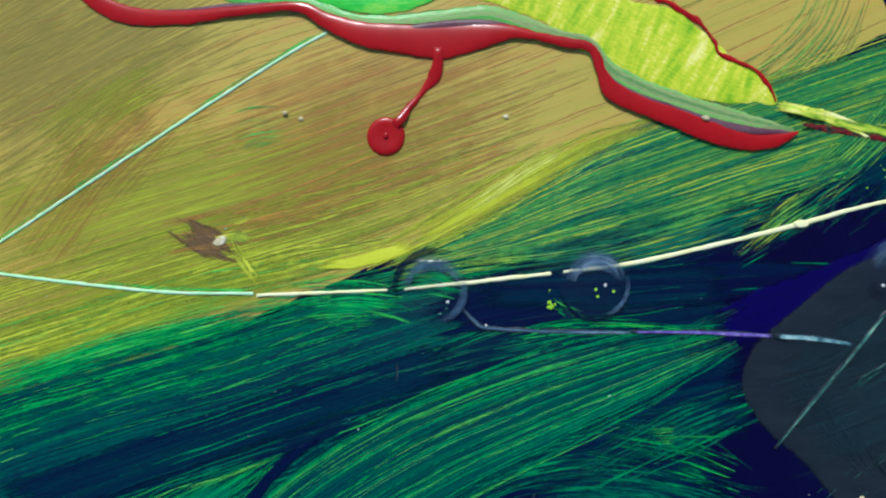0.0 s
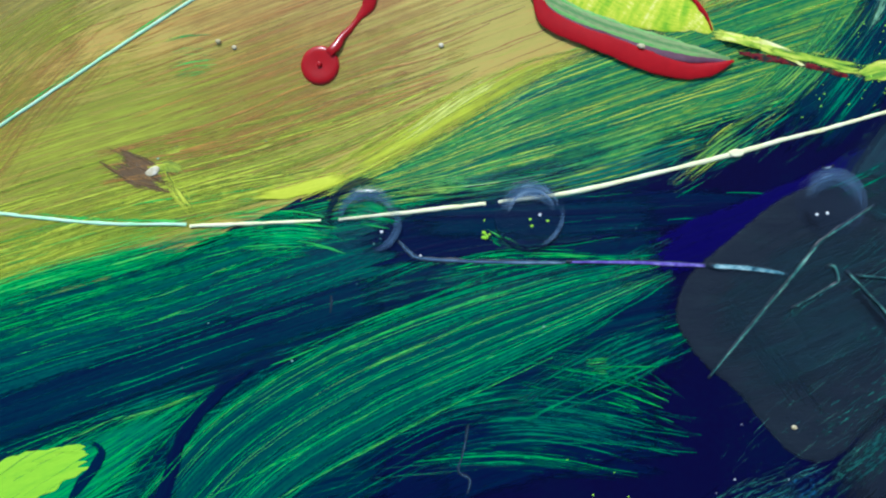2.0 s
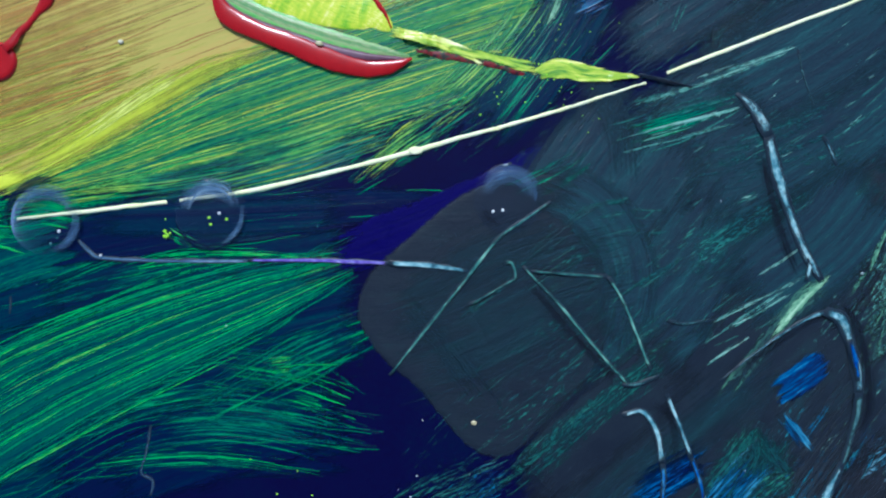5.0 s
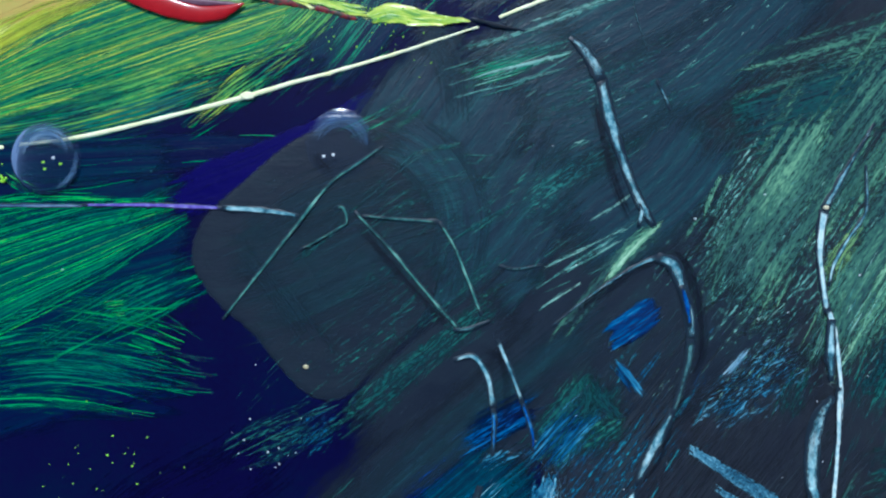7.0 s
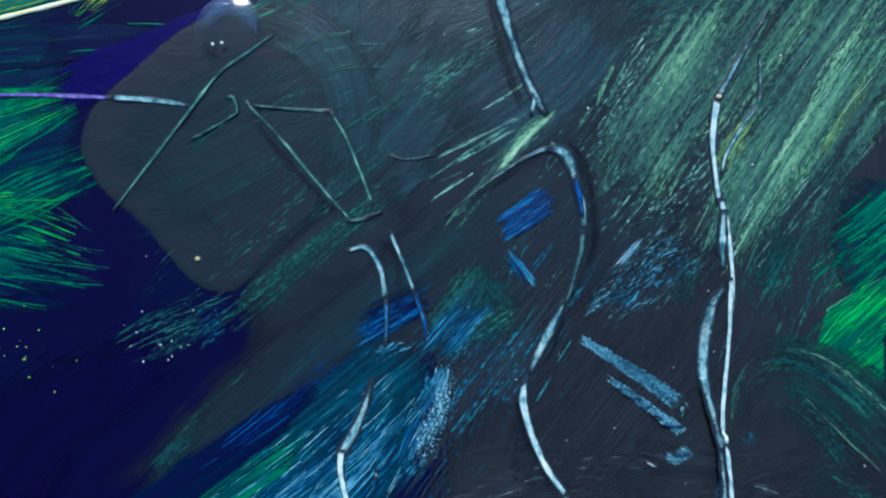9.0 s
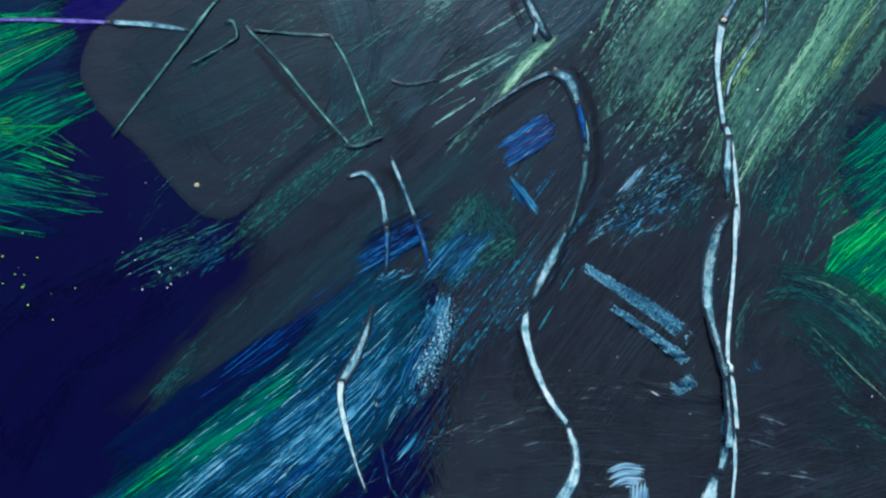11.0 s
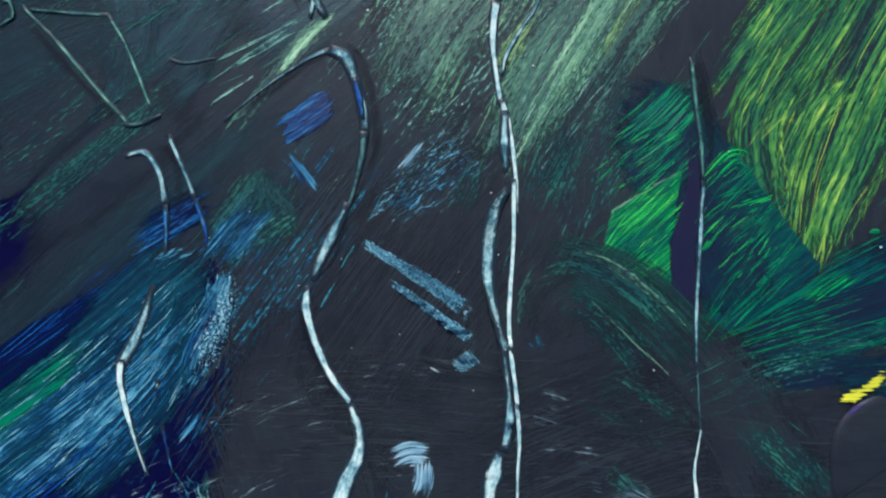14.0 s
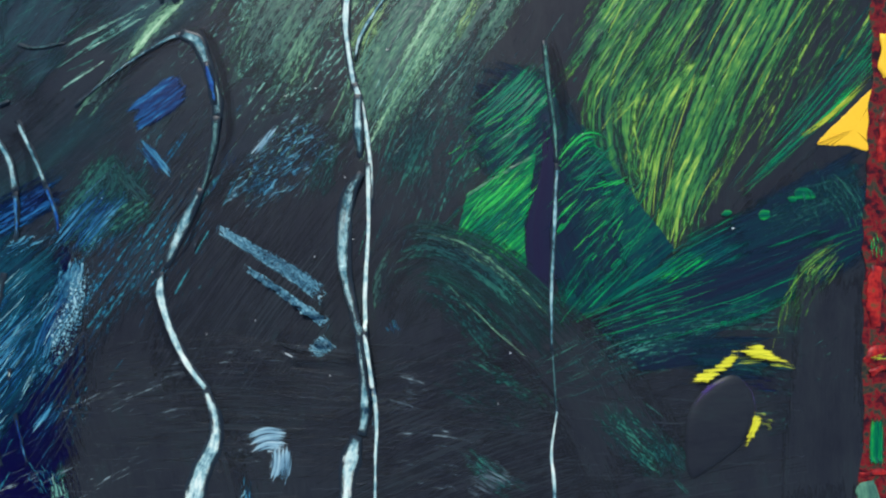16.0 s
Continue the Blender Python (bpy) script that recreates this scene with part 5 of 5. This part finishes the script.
film("rim", [(2410, 1158), (2438, 1183), (2449, 1230)], [3, 5, 3], violet_s, None, "lavender edge of the raised patch", rag=0, step=4, feather=(5, 30), body=0.4)
film("rim", [(2425, 1287), (2382, 1316), (2337, 1341)], [2, 4, 2], slate_dark, None, "dark edge of the raised patch", rag=0, step=4)
film("brush_stroke", [(2414, 1162), (2464, 1175), (2506, 1186)], [20, 34, 24], indigo_v, None, "violet blue patch beside the raised shape", rag=10, step=5, feather=(40, 40), body=0.42)
for p in ([(2326, 1171), (2342, 1150), (2382, 1138), (2394, 1150), (2364, 1171)], [(2354, 1151), (2413, 1108), (2429, 1119), (2404, 1146), (2374, 1156)],
          [(2409, 1112), (2449, 1094), (2479, 1116), (2517, 1140), (2463, 1133), (2427, 1129)], [(2444, 1215), (2456, 1219), (2462, 1235), (2445, 1265), (2426, 1290), (2420, 1284), (2435, 1249)]):
    blob("paint_dab", p, rake_lemon, None, "lemon yellow dab with broken edges", jag=0.6, rings=10, high=0.00001, straight=True, feather=0.7)
bristles("dry_brush_stroke", [(2410, 1130), (2454, 1131), (2511, 1142)], [7, 9, 5], 16, lime_b, None, "thin yellow horizontal streaks", run=(0.15, 0.5), thick=(0.8, 1.6))
bristles("dry_brush_stroke", [(2449, 1235), (2473, 1238)], [14, 16], 9, lime_b, None, "thin yellow horizontal streaks", run=(0.3, 0.7), thick=(0.7, 1.3))
dry([(2404, 1144), (2459, 1147), (2517, 1152)], [10, 14, 10], 30, teal_dim_b, "teal dry brush marks", body=0.3, run=(0.15, 0.5), thick=(0.6, 1.3))

# ---- painted edge on the right ----
coat([(2678, 423), (2672, 701), (2663, 919), (2664, 1139), (2663, 1259), (2653, 1460)], [14, 14, 18, 24, 22, 30], wine, "dark red painted edge", edge=5, rag=0)
coat([(2712, 423), (2704, 900), (2704, 1461)], [34, 34, 40], wine, "dark red painted edge", edge=3, rag=0)
for p, h, m, t in (([(2683, 562), (2683, 611), (2684, 641)], [8, 9, 6], amber, "amber dab"), ([(2686, 696), (2680, 750), (2677, 790)], [8, 9, 7], worn_red, "red dab"),
                   ([(2646, 1139), (2666, 1121), (2689, 1118)], [5, 8, 8], worn_red, "thick red ridge"), ([(2651, 1159), (2672, 1149), (2691, 1152)], [4, 6, 6], worn_red, "thick red ridge"),
                   ([(2666, 969), (2662, 1019), (2665, 1079)], [10, 13, 10], worn_red, "red dab"),
                   ([(2632, 1337), (2664, 1336), (2695, 1338)], [4, 5, 5], worn_red, "thick red ridge"), ([(2644, 1349), (2649, 1370), (2649, 1400)], [14, 20, 22], sage, "pale green dab")):
    film("paint_dab", p, h, m, None, t, rag=3, round_=0.0006, step=5)
film("paint_dab", [(2667, 1234), (2665, 1280), (2664, 1328)], [14, 20, 18], vivid, None, "worn green dab on the red edge", rag=4, edge=4, step=5, feather=(12, 16), body=0.75)
dry([(2666, 919), (2666, 949)], [14, 14], 20, green_b, run=(0.3, 0.8), thick=(0.8, 2.0))
dry([(2656, 1131), (2678, 1127)], [6, 6], 14, lime_b, run=(0.3, 0.8), thick=(0.6, 1.2))


# ---- paint round and under the drops, and shade painted at their edges ----
dry([(30, 372), (85, 368), (140, 385)], [26, 32, 22], 40, green_b, "green paint under a gel drop", body=0.6, run=(0.2, 0.6))
dry([(-150, 425), (-60, 415), (20, 420)], [40, 44, 36], 60, green_b, "bright green brush streaks", body=0.5, run=(0.2, 0.7))
ring("drop_shade", (86, 390), 72, 10, 0.0, 50, 205, darkteal_s, None, "dark teal shade painted round a gel drop")
ring("drop_shade", (375, 377), 64, 7, 0.0, 185, 350, darkteal_s, None, "dark shade painted below a gel drop")
ring("drop_shade", (900, 352), 52, 12, 0.0, 185, 260, slate_dark, None, "dark shade painted below a gel drop")

# ---- raised and scratched lines ----
def ridge(pts, half, material, label, high=0.00035, scraped=0.56):
    """A raised line of dark paint with a scraped, broken top that shows the paler paint and carries a painted
    highlight; strings of pale paint are whole.
    """
    if material in (string_w, string_m):
        return film("raised_line", pts, [0.9 * h for h in half], material, None, label, rag=0, round_=high, edge=1.0, step=5)
    if material in (ridge_p, ridge_w):
        half = [(1.22 if material is ridge_p else 1.1) * h for h in half]
    if material is ridge_w:
        scraped = 0.85
    ob = film("raised_line", pts, [1.12 * h for h in half], ridge_base, None, label, rag=0, round_=high * 0.8, edge=1.6, step=5)
    film("scraped_highlight", pts, [1.05 * h for h in half], material, ob, "pale scraped paint and painted highlight along the top", rag=3, edge=1.4, step=4, ridge=0.00001, lift=0.3, feather=(max(half) * 0.7, 14), body=scraped)
    return ob


def trough_shade(pts, half):
    film("painted_groove_shade", pts, [1.3 * h for h in half], slate_dark, None, "dark shade painted beside a raised line", rag=6, edge=2, step=5, ridge=0.0, feather=(max(half) * 0.9, 30), body=0.4)


trough_shade([(1348, 267), (1366, 355), (1391, 433), (1416, 487)], [10, 12, 12, 8])
trough_shade([(1471, 536), (1505, 560), (1531, 629), (1538, 709), (1522, 768)], [6, 10, 9, 9, 4])
trough_shade([(1471, 553), (1436, 565), (1367, 610), (1278, 674)], [6, 9, 8, 4])
trough_shade([(930, 497), (990, 566), (1049, 630), (1099, 680)], [6, 9, 9, 8])
trough_shade([(1144, 709), (1188, 739), (1200, 829)], [10, 8, 6])
trough_shade([(1404, 980), (1419, 1061), (1476, 1182)], [8, 7, 7])
trough_shade([(2088, 556), (2107, 625), (2118, 704), (2115, 773)], [8, 13, 12, 6])
trough_shade([(1415, 959), (1460, 921), (1495, 824), (1531, 746)], [4, 5, 5, 4])

for c in ([(-950, 428), (-840, 367), (-732, 301), (-570, 195), (-357, 57), (-199, -42), (-115, -89)], [(-926, 336), (-728, 359), (-565, 377), (-404, 391), (-245, 392)]):
    soft(c, [4, 5, 5, 4], twin["light_green_bristles"], "green edge and painted shadow along a thin line", body=0.36, fade=0.05, rag=4, edge=1)
ridge([(-947, 434), (-837, 373), (-729, 307), (-567, 201), (-354, 63), (-196, -36), (-112, -83)], [3.0, 3.2, 3.0], string_m, "thin mint green line")
ridge([(-926, 342), (-728, 365), (-565, 383), (-404, 397), (-245, 398)], [3.2, 3.4, 3.2], string_m, "thin mint green line")
ridge([(-239, 401), (-129, 396), (1, 390)], [3.4, 3.6, 2.6], string_w, "thin cream line")
ridge([(33, 388), (150, 375), (297, 358)], [2.8, 4.0, 3.6], string_w, "thin cream line")
ridge([(319, 355), (433, 340), (572, 309), (733, 268), (818, 243), (884, 227)], [3.0, 4.6, 4.2, 5.0, 4.0], string_w, "thin cream line")
ridge([(880, 228), (960, 205), (1050, 177), (1143, 147)], [3.8, 3.4, 3.0, 2.4], string_w, "thin cream line")
ridge([(1180, 130), (1290, 88), (1400, 45), (1520, 0), (1640, -56)], [3.4, 3.8, 3.4, 2.8], string_w, "thin cream line")
blob("paint_bead", [(722, 266), (735, 260), (748, 264), (746, 272), (730, 274)], string_w, None, "small cream bead on a line", high=0.0004)
ridge([(140, 425), (160, 445), (185, 457), (300, 462), (440, 462)], [2, 4, 4, 3, 3], rim_glint_and_scratch, "dim raised line", 0.0002)
ridge([(440, 461), (560, 461), (690, 466)], [2.5, 3.6, 4.0], violet, "lavender raised line", 0.0003, 0.95)
ridge([(690, 466), (760, 470), (828, 480)], [4.0, 4.4, 3.0], ridge_p, "pale raised line", 0.0003, 0.9)
ridge([(690, 664), (750, 588), (820, 500), (880, 425), (930, 388), (975, 357)], [2, 3.4, 3.4, 3.0, 3.6, 2], ridge_g, "grey-green raised line", 0.0003)
ridge([(925, 472), (990, 540), (1050, 612), (1112, 682)], [3, 3.6, 3.4, 4], ridge_g, "grey-green raised line")
ridge([(940, 480), (1010, 486), (1075, 490)], [2.4, 2.6, 3], ridge_g, "grey-green raised line", 0.0002)
ridge([(1075, 490), (1100, 530), (1125, 590), (1150, 655)], [3, 3, 3, 3], ridge_g, "grey-green raised line")
ridge([(830, 540), (900, 500), (912, 490), (905, 465), (890, 468)], [2, 3, 3, 4, 3], ridge_g, "small raised green loop", 0.0002)
ridge([(1100, 680), (1130, 678), (1165, 664)], [3, 4, 2], ridge_d, "grey-green raised line")
ridge([(1180, 568), (1210, 573), (1260, 565)], [3, 3, 2], ridge_d, "dim raised line", 0.0002)
ridge([(1101, 735), (1129, 727), (1148, 739), (1163, 769), (1172, 819)], [3, 4, 5, 5, 5], ridge_p, "pale raised line")
ridge([(1172, 819), (1173, 860), (1170, 905)], [5, 4, 3], ridge_b, "blue raised line")
ridge([(1178, 697), (1200, 749), (1223, 809)], [3, 3, 3], ridge_p, "pale raised line", 0.0002)
ridge([(1223, 809), (1240, 861), (1242, 895)], [3, 4, 3], ridge_b, "blue raised line", 0.0002)
ridge([(1148, 958), (1133, 1011), (1113, 1057), (1090, 1098)], [4, 6, 8, 8], ridge_p, "pale raised line")
ridge([(1091, 1087), (1091, 1132), (1103, 1187), (1119, 1241), (1136, 1291)], [6, 6, 5, 3, 2], ridge_w, "scraped white line")
ridge([(1179, 1286), (1169, 1241), (1161, 1201)], [2, 2, 2], ridge_b, "dim blue scratched line", 0.0001)
ridge([(1153, 1144), (1153, 1122)], [2, 3], ridge_w, "short white fleck", 0.0001)
ridge([(1358, 238), (1376, 316), (1398, 384), (1426, 452), (1453, 497)], [8, 9, 7, 7, 5], ridge_p, "wide pale raised line", 0.0005)
ridge([(1424, 496), (1430, 472), (1426, 457)], [3, 3, 2], ridge_p, "pale raised line", 0.0002)
ridge([(1303, 166), (1328, 188), (1346, 216), (1358, 242)], [3, 8, 8, 8], ridge_p, "dim raised line", 0.0004, 0.4)
ridge([(1273, 674), (1357, 608), (1426, 565), (1461, 551)], [1.6, 2.2, 3, 4], ridge_p, "pale raised line", 0.0003)
ridge([(1458, 549), (1486, 565), (1502, 605), (1516, 659), (1518, 699)], [6, 10, 7, 8, 7], ridge_p, "wide pale raised line", 0.0005)
ridge([(1500, 600), (1510, 639), (1516, 674)], [5, 6, 4], ridge_b, "blue raised line", 0.0006)
ridge([(1516, 694), (1512, 739), (1494, 808), (1473, 848)], [7, 6, 4, 6], ridge_d, "dim raised line", 0.0004)
ridge([(1488, 818), (1458, 879), (1439, 919), (1425, 953)], [5, 8, 7, 4], ridge_p, "pale raised line", 0.0004)
ridge([(1417, 961), (1414, 998), (1428, 1052), (1456, 1117), (1492, 1167)], [5, 7, 6, 6, 6], ridge_w, "scraped white line", 0.0004)
ridge([(1490, 1165), (1505, 1216), (1502, 1260), (1476, 1314), (1461, 1373)], [6, 9, 12, 15, 16], ridge_w, "wide scraped white line", 0.0004)
ridge([(1835, 316), (1797, 379), (1764, 438), (1748, 467)], [2, 4, 5, 7], ridge_p, "pale raised line", 0.0003)
ridge([(1748, 467), (1741, 531), (1746, 590), (1755, 649)], [8, 6, 5, 5], ridge_w, "scraped white line", 0.0004)
ridge([(1819, 389), (1821, 467), (1792, 516), (1766, 560), (1756, 600)], [2, 2.6, 2.6, 3, 2], ridge_p, "thin pale raised line", 0.0002)
ridge([(1755, 639), (1769, 688), (1779, 768), (1780, 847)], [5, 4, 4, 4], ridge_w, "scraped white line", 0.0003)
ridge([(1761, 659), (1760, 718), (1763, 768)], [5, 7, 4], ridge_p, "pale raised line", 0.0003)
ridge([(1776, 778), (1775, 886), (1767, 1004), (1768, 1073)], [4, 4, 4, 4], ridge_w, "scraped white line", 0.0003)
ridge([(1765, 794), (1740, 837), (1731, 895), (1733, 964), (1746, 1024), (1761, 1083)], [5, 10, 11, 9, 6, 5], ridge_p, "wide dim raised line", 0.0004, 0.5)
dry([(1766, 1095), (1769, 1155), (1767, 1229)], [8, 13, 12], 40, pale_bl, "pale scraped paint between two raised lines", body=0.5, run=(0.05, 0.2), thick=(0.6, 1.4))
ridge([(1766, 1068), (1776, 1142), (1783, 1222), (1780, 1301), (1778, 1380)], [4, 4, 4, 3, 3], ridge_w, "scraped white line", 0.0003)
ridge([(1756, 1073), (1763, 1142), (1765, 1202), (1757, 1251)], [5, 5, 8, 6], ridge_p, "pale raised line", 0.0003)
ridge([(1749, 1251), (1738, 1290), (1730, 1329), (1727, 1379)], [8, 15, 11, 9], ridge_w, "wide scraped white line", 0.0003)
ridge([(2085, 568), (2091, 645), (2100, 714), (2104, 783)], [4, 4, 4, 3], ridge_g, "dark green raised line", 0.0004)
ridge([(2104, 783), (2098, 891), (2091, 1010), (2091, 1109)], [3, 3.4, 3, 2.4], ridge_p, "thin pale raised line", 0.0003)
ridge([(2091, 1109), (2096, 1188), (2098, 1228)], [2, 2, 1.6], ridge_d, "dim raised line", 0.0002)
ridge([(2099, 1208), (2088, 1287), (2092, 1337), (2092, 1387)], [2, 3, 3.4, 3], ridge_w, "thin scraped white line", 0.0002)
soft([(1558, 1269), (1592, 1254), (1631, 1258)], [22, 27, 22], scraped, "white scraped smear", body=0.7, rag=6, side=0.4)
soft([(1619, 1260), (1616, 1304), (1605, 1339)], [22, 22, 18], scraped, "white scraped smear", body=0.7, rag=6, side=0.4)
dry([(1557, 1326), (1552, 1375)], [8, 10], 24, blue_b, run=(0.2, 0.6), thick=(1.0, 2.2))
dry([(1229, 1309), (1237, 1358)], [14, 16], 26, pale_b, run=(0.2, 0.6), thick=(0.8, 2.0))
for c, d in (((1474, 914), (2, -14)), ((1553, 1136), (14, -12)), ((1551, 1136), (14, -10)), ((1637, 1105), (24, 12)), ((1918, 1038), (12, 4)), ((895, 290), (20, -6))):
    ridge([(c[0] - d[0] / 2, c[1] - d[1] / 2), (c[0] + 2, c[1] + 2), (c[0] + d[0] / 2, c[1] + d[1] / 2)], [1.0, 1.8, 1.0], white_line, "tiny white scratch", 0.0001, 0.9)
ridge([(269, 752), (260, 801), (252, 836), (272, 851), (268, 877)], [1.2, 1.4, 1.8, 1.8, 1.6], rim_glint_and_scratch, "faint hair-thin scratch", 0.0001)
ridge([(21, 525), (19, 556)], [1.0, 1.4], rim_glint_and_scratch, "faint hair-thin scratch", 0.0001)
ridge([(1412, 88), (1420, 130), (1440, 190)], [1.6, 1.2, 1.0], ridge_d, "thin raised line", 0.0001)
ridge([(1456, 240), (1470, 270), (1480, 295)], [2, 2.6, 2], ridge_p, "short pale raised line", 0.0002)
ridge([(1130, 132), (1180, 146), (1226, 154)], [2, 3, 1.5], slate_dark, "dark raised line", 0.0003)


# ---- clear gel drops ----
def gel_drop(c, r, arcs, dots):
    """A round drop of clear gel with highlights painted along its rim and two or three tiny painted glints."""
    a = np.arange(14) * math.tau / 14
    ob = blob("gel_drop", [(c[0] + r * math.cos(k), c[1] + r * math.sin(k)) for k in a], gel, None, "round drop of clear glossy gel", high=0.0011, shape=1.0, power=2, level="mid")
    for a0, a1, wide, high in arcs:
        ring("rim", c, r - wide, wide, high, a0, a1, rim_glint_and_scratch, ob, "highlight painted along the rim")
    for x, y, s in dots:
        s = s * 0.7
        blob("glint_or_bubble", [(x + s * math.cos(k), y + s * math.sin(k)) for k in np.arange(8) * math.tau / 8], white_dot, ob, "tiny painted glint", high=0.0003, rings=8)


gel_drop((86, 390), 63, ((15, 170, 14, 0.0004), (-80, 25, 8, 0.0003)), ((*(112, 410), 4), (*(181, 452), 3)))
gel_drop((375, 377), 63, ((10, 172, 19, 0.0005), (-70, 15, 6, 0.0003)), ((*(392, 378), 4),))
gel_drop((900, 352), 62, ((-8, 172, 22, 0.0006),), ((*(872, 375), 4), (*(889, 373), 4)))
for c in ((375, 386), (378, 398), (406, 389)):
    blob("paint_dab", [(c[0] + 2.8 * math.cos(k), c[1] + 2.4 * math.sin(k)) for k in np.arange(7) * 0.9], lime, None, "tiny lime dot", high=0.0001, rings=6)

# ---- thick poured paint ----
film("poured_paint", [(-261, -260), (-71, -189), (116, -197), (250, -159), (321, -129), (402, -83), (492, -49), (552, -14), (612, 15), (661, 29), (695, 54)], [70, 62, 46, 46, 48, 60, 70, 58, 40, 27, 4], pool, None, "thick rippled lime yellow paint", rag=4, round_=0.000330, edge=3, step=7)
film("poured_paint", [(-197, -196), (-102, -151), (-29, -133), (44, -141), (116, -161)], [20, 20, 18, 16, 8], bright, None, "bright green poured paint", rag=4, round_=0.000220, edge=3, step=6)
film("poured_paint", [(422, -162), (502, -130), (557, -94), (584, -58), (597, -34), (652, -9), (679, 19), (693, 51)], [3, 4, 4, 3, 3, 4, 4, 2], red, None, "thin glossy red edge", rag=0, round_=0.000385, step=5)
film("poured_paint", [(-378, -194), (-260, -142), (-155, -135), (-81, -107), (3, -98), (86, -105), (178, -114), (250, -93), (306, -74), (362, -57), (397, -11), (452, 20), (532, 51), (622, 79), (725, 102)], [14, 13, 12, 13, 14, 14, 14, 14, 8, 12, 15, 15, 15, 15, 4], mint, None, "glossy mint green band of poured paint", rag=0, round_=0.000385, step=5, edge=2)
film("poured_paint", [(-594, -197), (-544, -148), (-474, -124), (-377, -123), (-271, -132), (-154, -122), (-81, -90), (13, -84), (106, -93), (188, -93), (270, -70), (362, -49), (388, -3), (432, 33), (523, 69), (622, 98), (720, 108)], [6, 6, 6, 6, 6, 7, 7, 7, 8, 7, 6, 6, 7, 8, 9, 9, 4], plum, None, "plum grey seam of poured paint", rag=0, round_=0.000440, step=5, edge=1)
film("poured_paint", [(-605, -192), (-544, -142), (-474, -115), (-377, -112), (-271, -122), (-165, -127), (-112, -101), (-49, -77), (24, -68), (96, -63), (168, -71), (219, -77), (270, -69), (321, -57), (367, -46), (386, -3), (407, 31), (463, 60), (523, 82), (582, 107), (642, 122), (691, 120), (730, 106)],
     [12, 16, 17, 13, 9, 9, 14, 22, 26, 33, 24, 13, 7, 10, 8, 9, 17, 15, 17, 18, 15, 12, 2], red, None, "glossy red poured paint", rag=0, round_=0.000495, edge=1.5, step=5)
film("paint_trail", [(735, 92), (790, 100), (860, 113), (930, 133)], [4, 6, 5, 3], wine, None, "dark red trail of paint", rag=4, round_=0.000110, edge=2, step=5)
film("paint_trail", [(683, 53), (740, 68), (799, 84), (862, 109)], [10, 14, 14, 10], rake_trail, None, "broken lime yellow trail of paint", rag=6, edge=4, step=4, feather=(7, 30), body=0.9)
film("paint_trail", [(770, 84), (850, 98), (920, 116), (970, 122)], [12, 12, 14, 10], rake_trail, None, "broken lime yellow trail of paint", rag=8, edge=5, step=4, feather=(8, 40), body=0.8)
film("paint_trail", [(940, 136), (985, 122), (1030, 130), (1080, 135), (1136, 138)], [10, 20, 18, 11, 2], rake_trail, None, "lime yellow wedge of paint", rag=8, edge=3, step=4, feather=(6, 20), body=1.2)
drop_at = (-3, 110)
drop = blob("paint_drop", [(drop_at[0] + 35 * math.cos(k), drop_at[1] + 35.5 * math.sin(k)) for k in np.arange(16) * math.tau / 16], red, None, "round glossy red drop with a raised middle", high=0.0011, shape=0.5, dent=0.35)
blob("tip", [(drop_at[0] + 5 * math.cos(k), drop_at[1] + 5 * math.sin(k)) for k in np.arange(8) * math.tau / 8], red, drop, "small raised red tip", high=0.0007, rings=8)
film("paint_thread", [(93, -51), (91, -24), (84, 3), (68, 23), (53, 42), (37, 60), (25, 79), (14, 91)], [8, 9, 12, 6, 5, 6, 9, 8], red, None, "thin glossy red thread of paint", rag=0, round_=0.000495, edge=1, step=4)
blob("glint_or_bubble", [(560, 79), (567, 76), (574, 80), (573, 85), (564, 84)], bead_m, None, "small milky bubble in red paint", high=0.0006, rings=10)

# ---- smudge, specks and spatters ----
dry([(-394, 274), (-335, 303), (-266, 326)], [22, 30, 16], 70, brown, "brown smudge", body=0.95, run=(0.1, 0.5), thick=(1.2, 3.2))
dry([(-288, 295), (-256, 347), (-229, 378)], [12, 14, 10], 34, lime_b, run=(0.2, 0.6), thick=(1.0, 2.6))
dry([(-314, 300), (-277, 293), (-245, 305)], [8, 12, 8], 20, lime_b, "lime dab", body=1.1, run=(0.2, 0.6))
blob("bead_or_glint", [(-322, 305), (-307, 293), (-296, 295), (-300, 307), (-313, 312)], bead_m, None, "pale painted glint on the brown smudge", high=0.0004)
for c in ((-160, 77), (215, 75), (-189, 67), (839, 748), (1750, 464)):
    blob("bead_or_glint", [(c[0] + 5 * math.cos(k), c[1] + 4 * math.sin(k)) for k in np.arange(8) * math.tau / 8], bead_m, None, "tiny pale bead", high=0.0005, rings=8)
specks("spatter", (776, 901), (90, 50), 12, 1.5, white_dot, None, "tiny pale specks of paint")
specks("spatter", (950, 120), (160, 110), 50, 1.3, lime, None, "tiny lime specks of paint")
specks("spatter", (474, 920), (160, 90), 26, 1.4, lime, None, "tiny yellow specks of paint")
specks("spatter", (1635, 689), (900, 500), 26, 1.3, white_dot, None, "tiny white specks of paint")
specks("spatter", (-101, 501), (700, 400), 36, 1.5, pale_b, None, "tiny pale specks of paint")
specks("spatter", (300, 410), (10, 20), 8, 3.0, lime, None, "lime specks of paint")

# ---- all paint belongs to the painting ----
for ob in list(scene.objects):
    if ob.type == "MESH" and ob.parent is None and ob is not ground:
        ob.parent = painting
        ob.matrix_parent_inverse = painting.matrix_world.inverted()
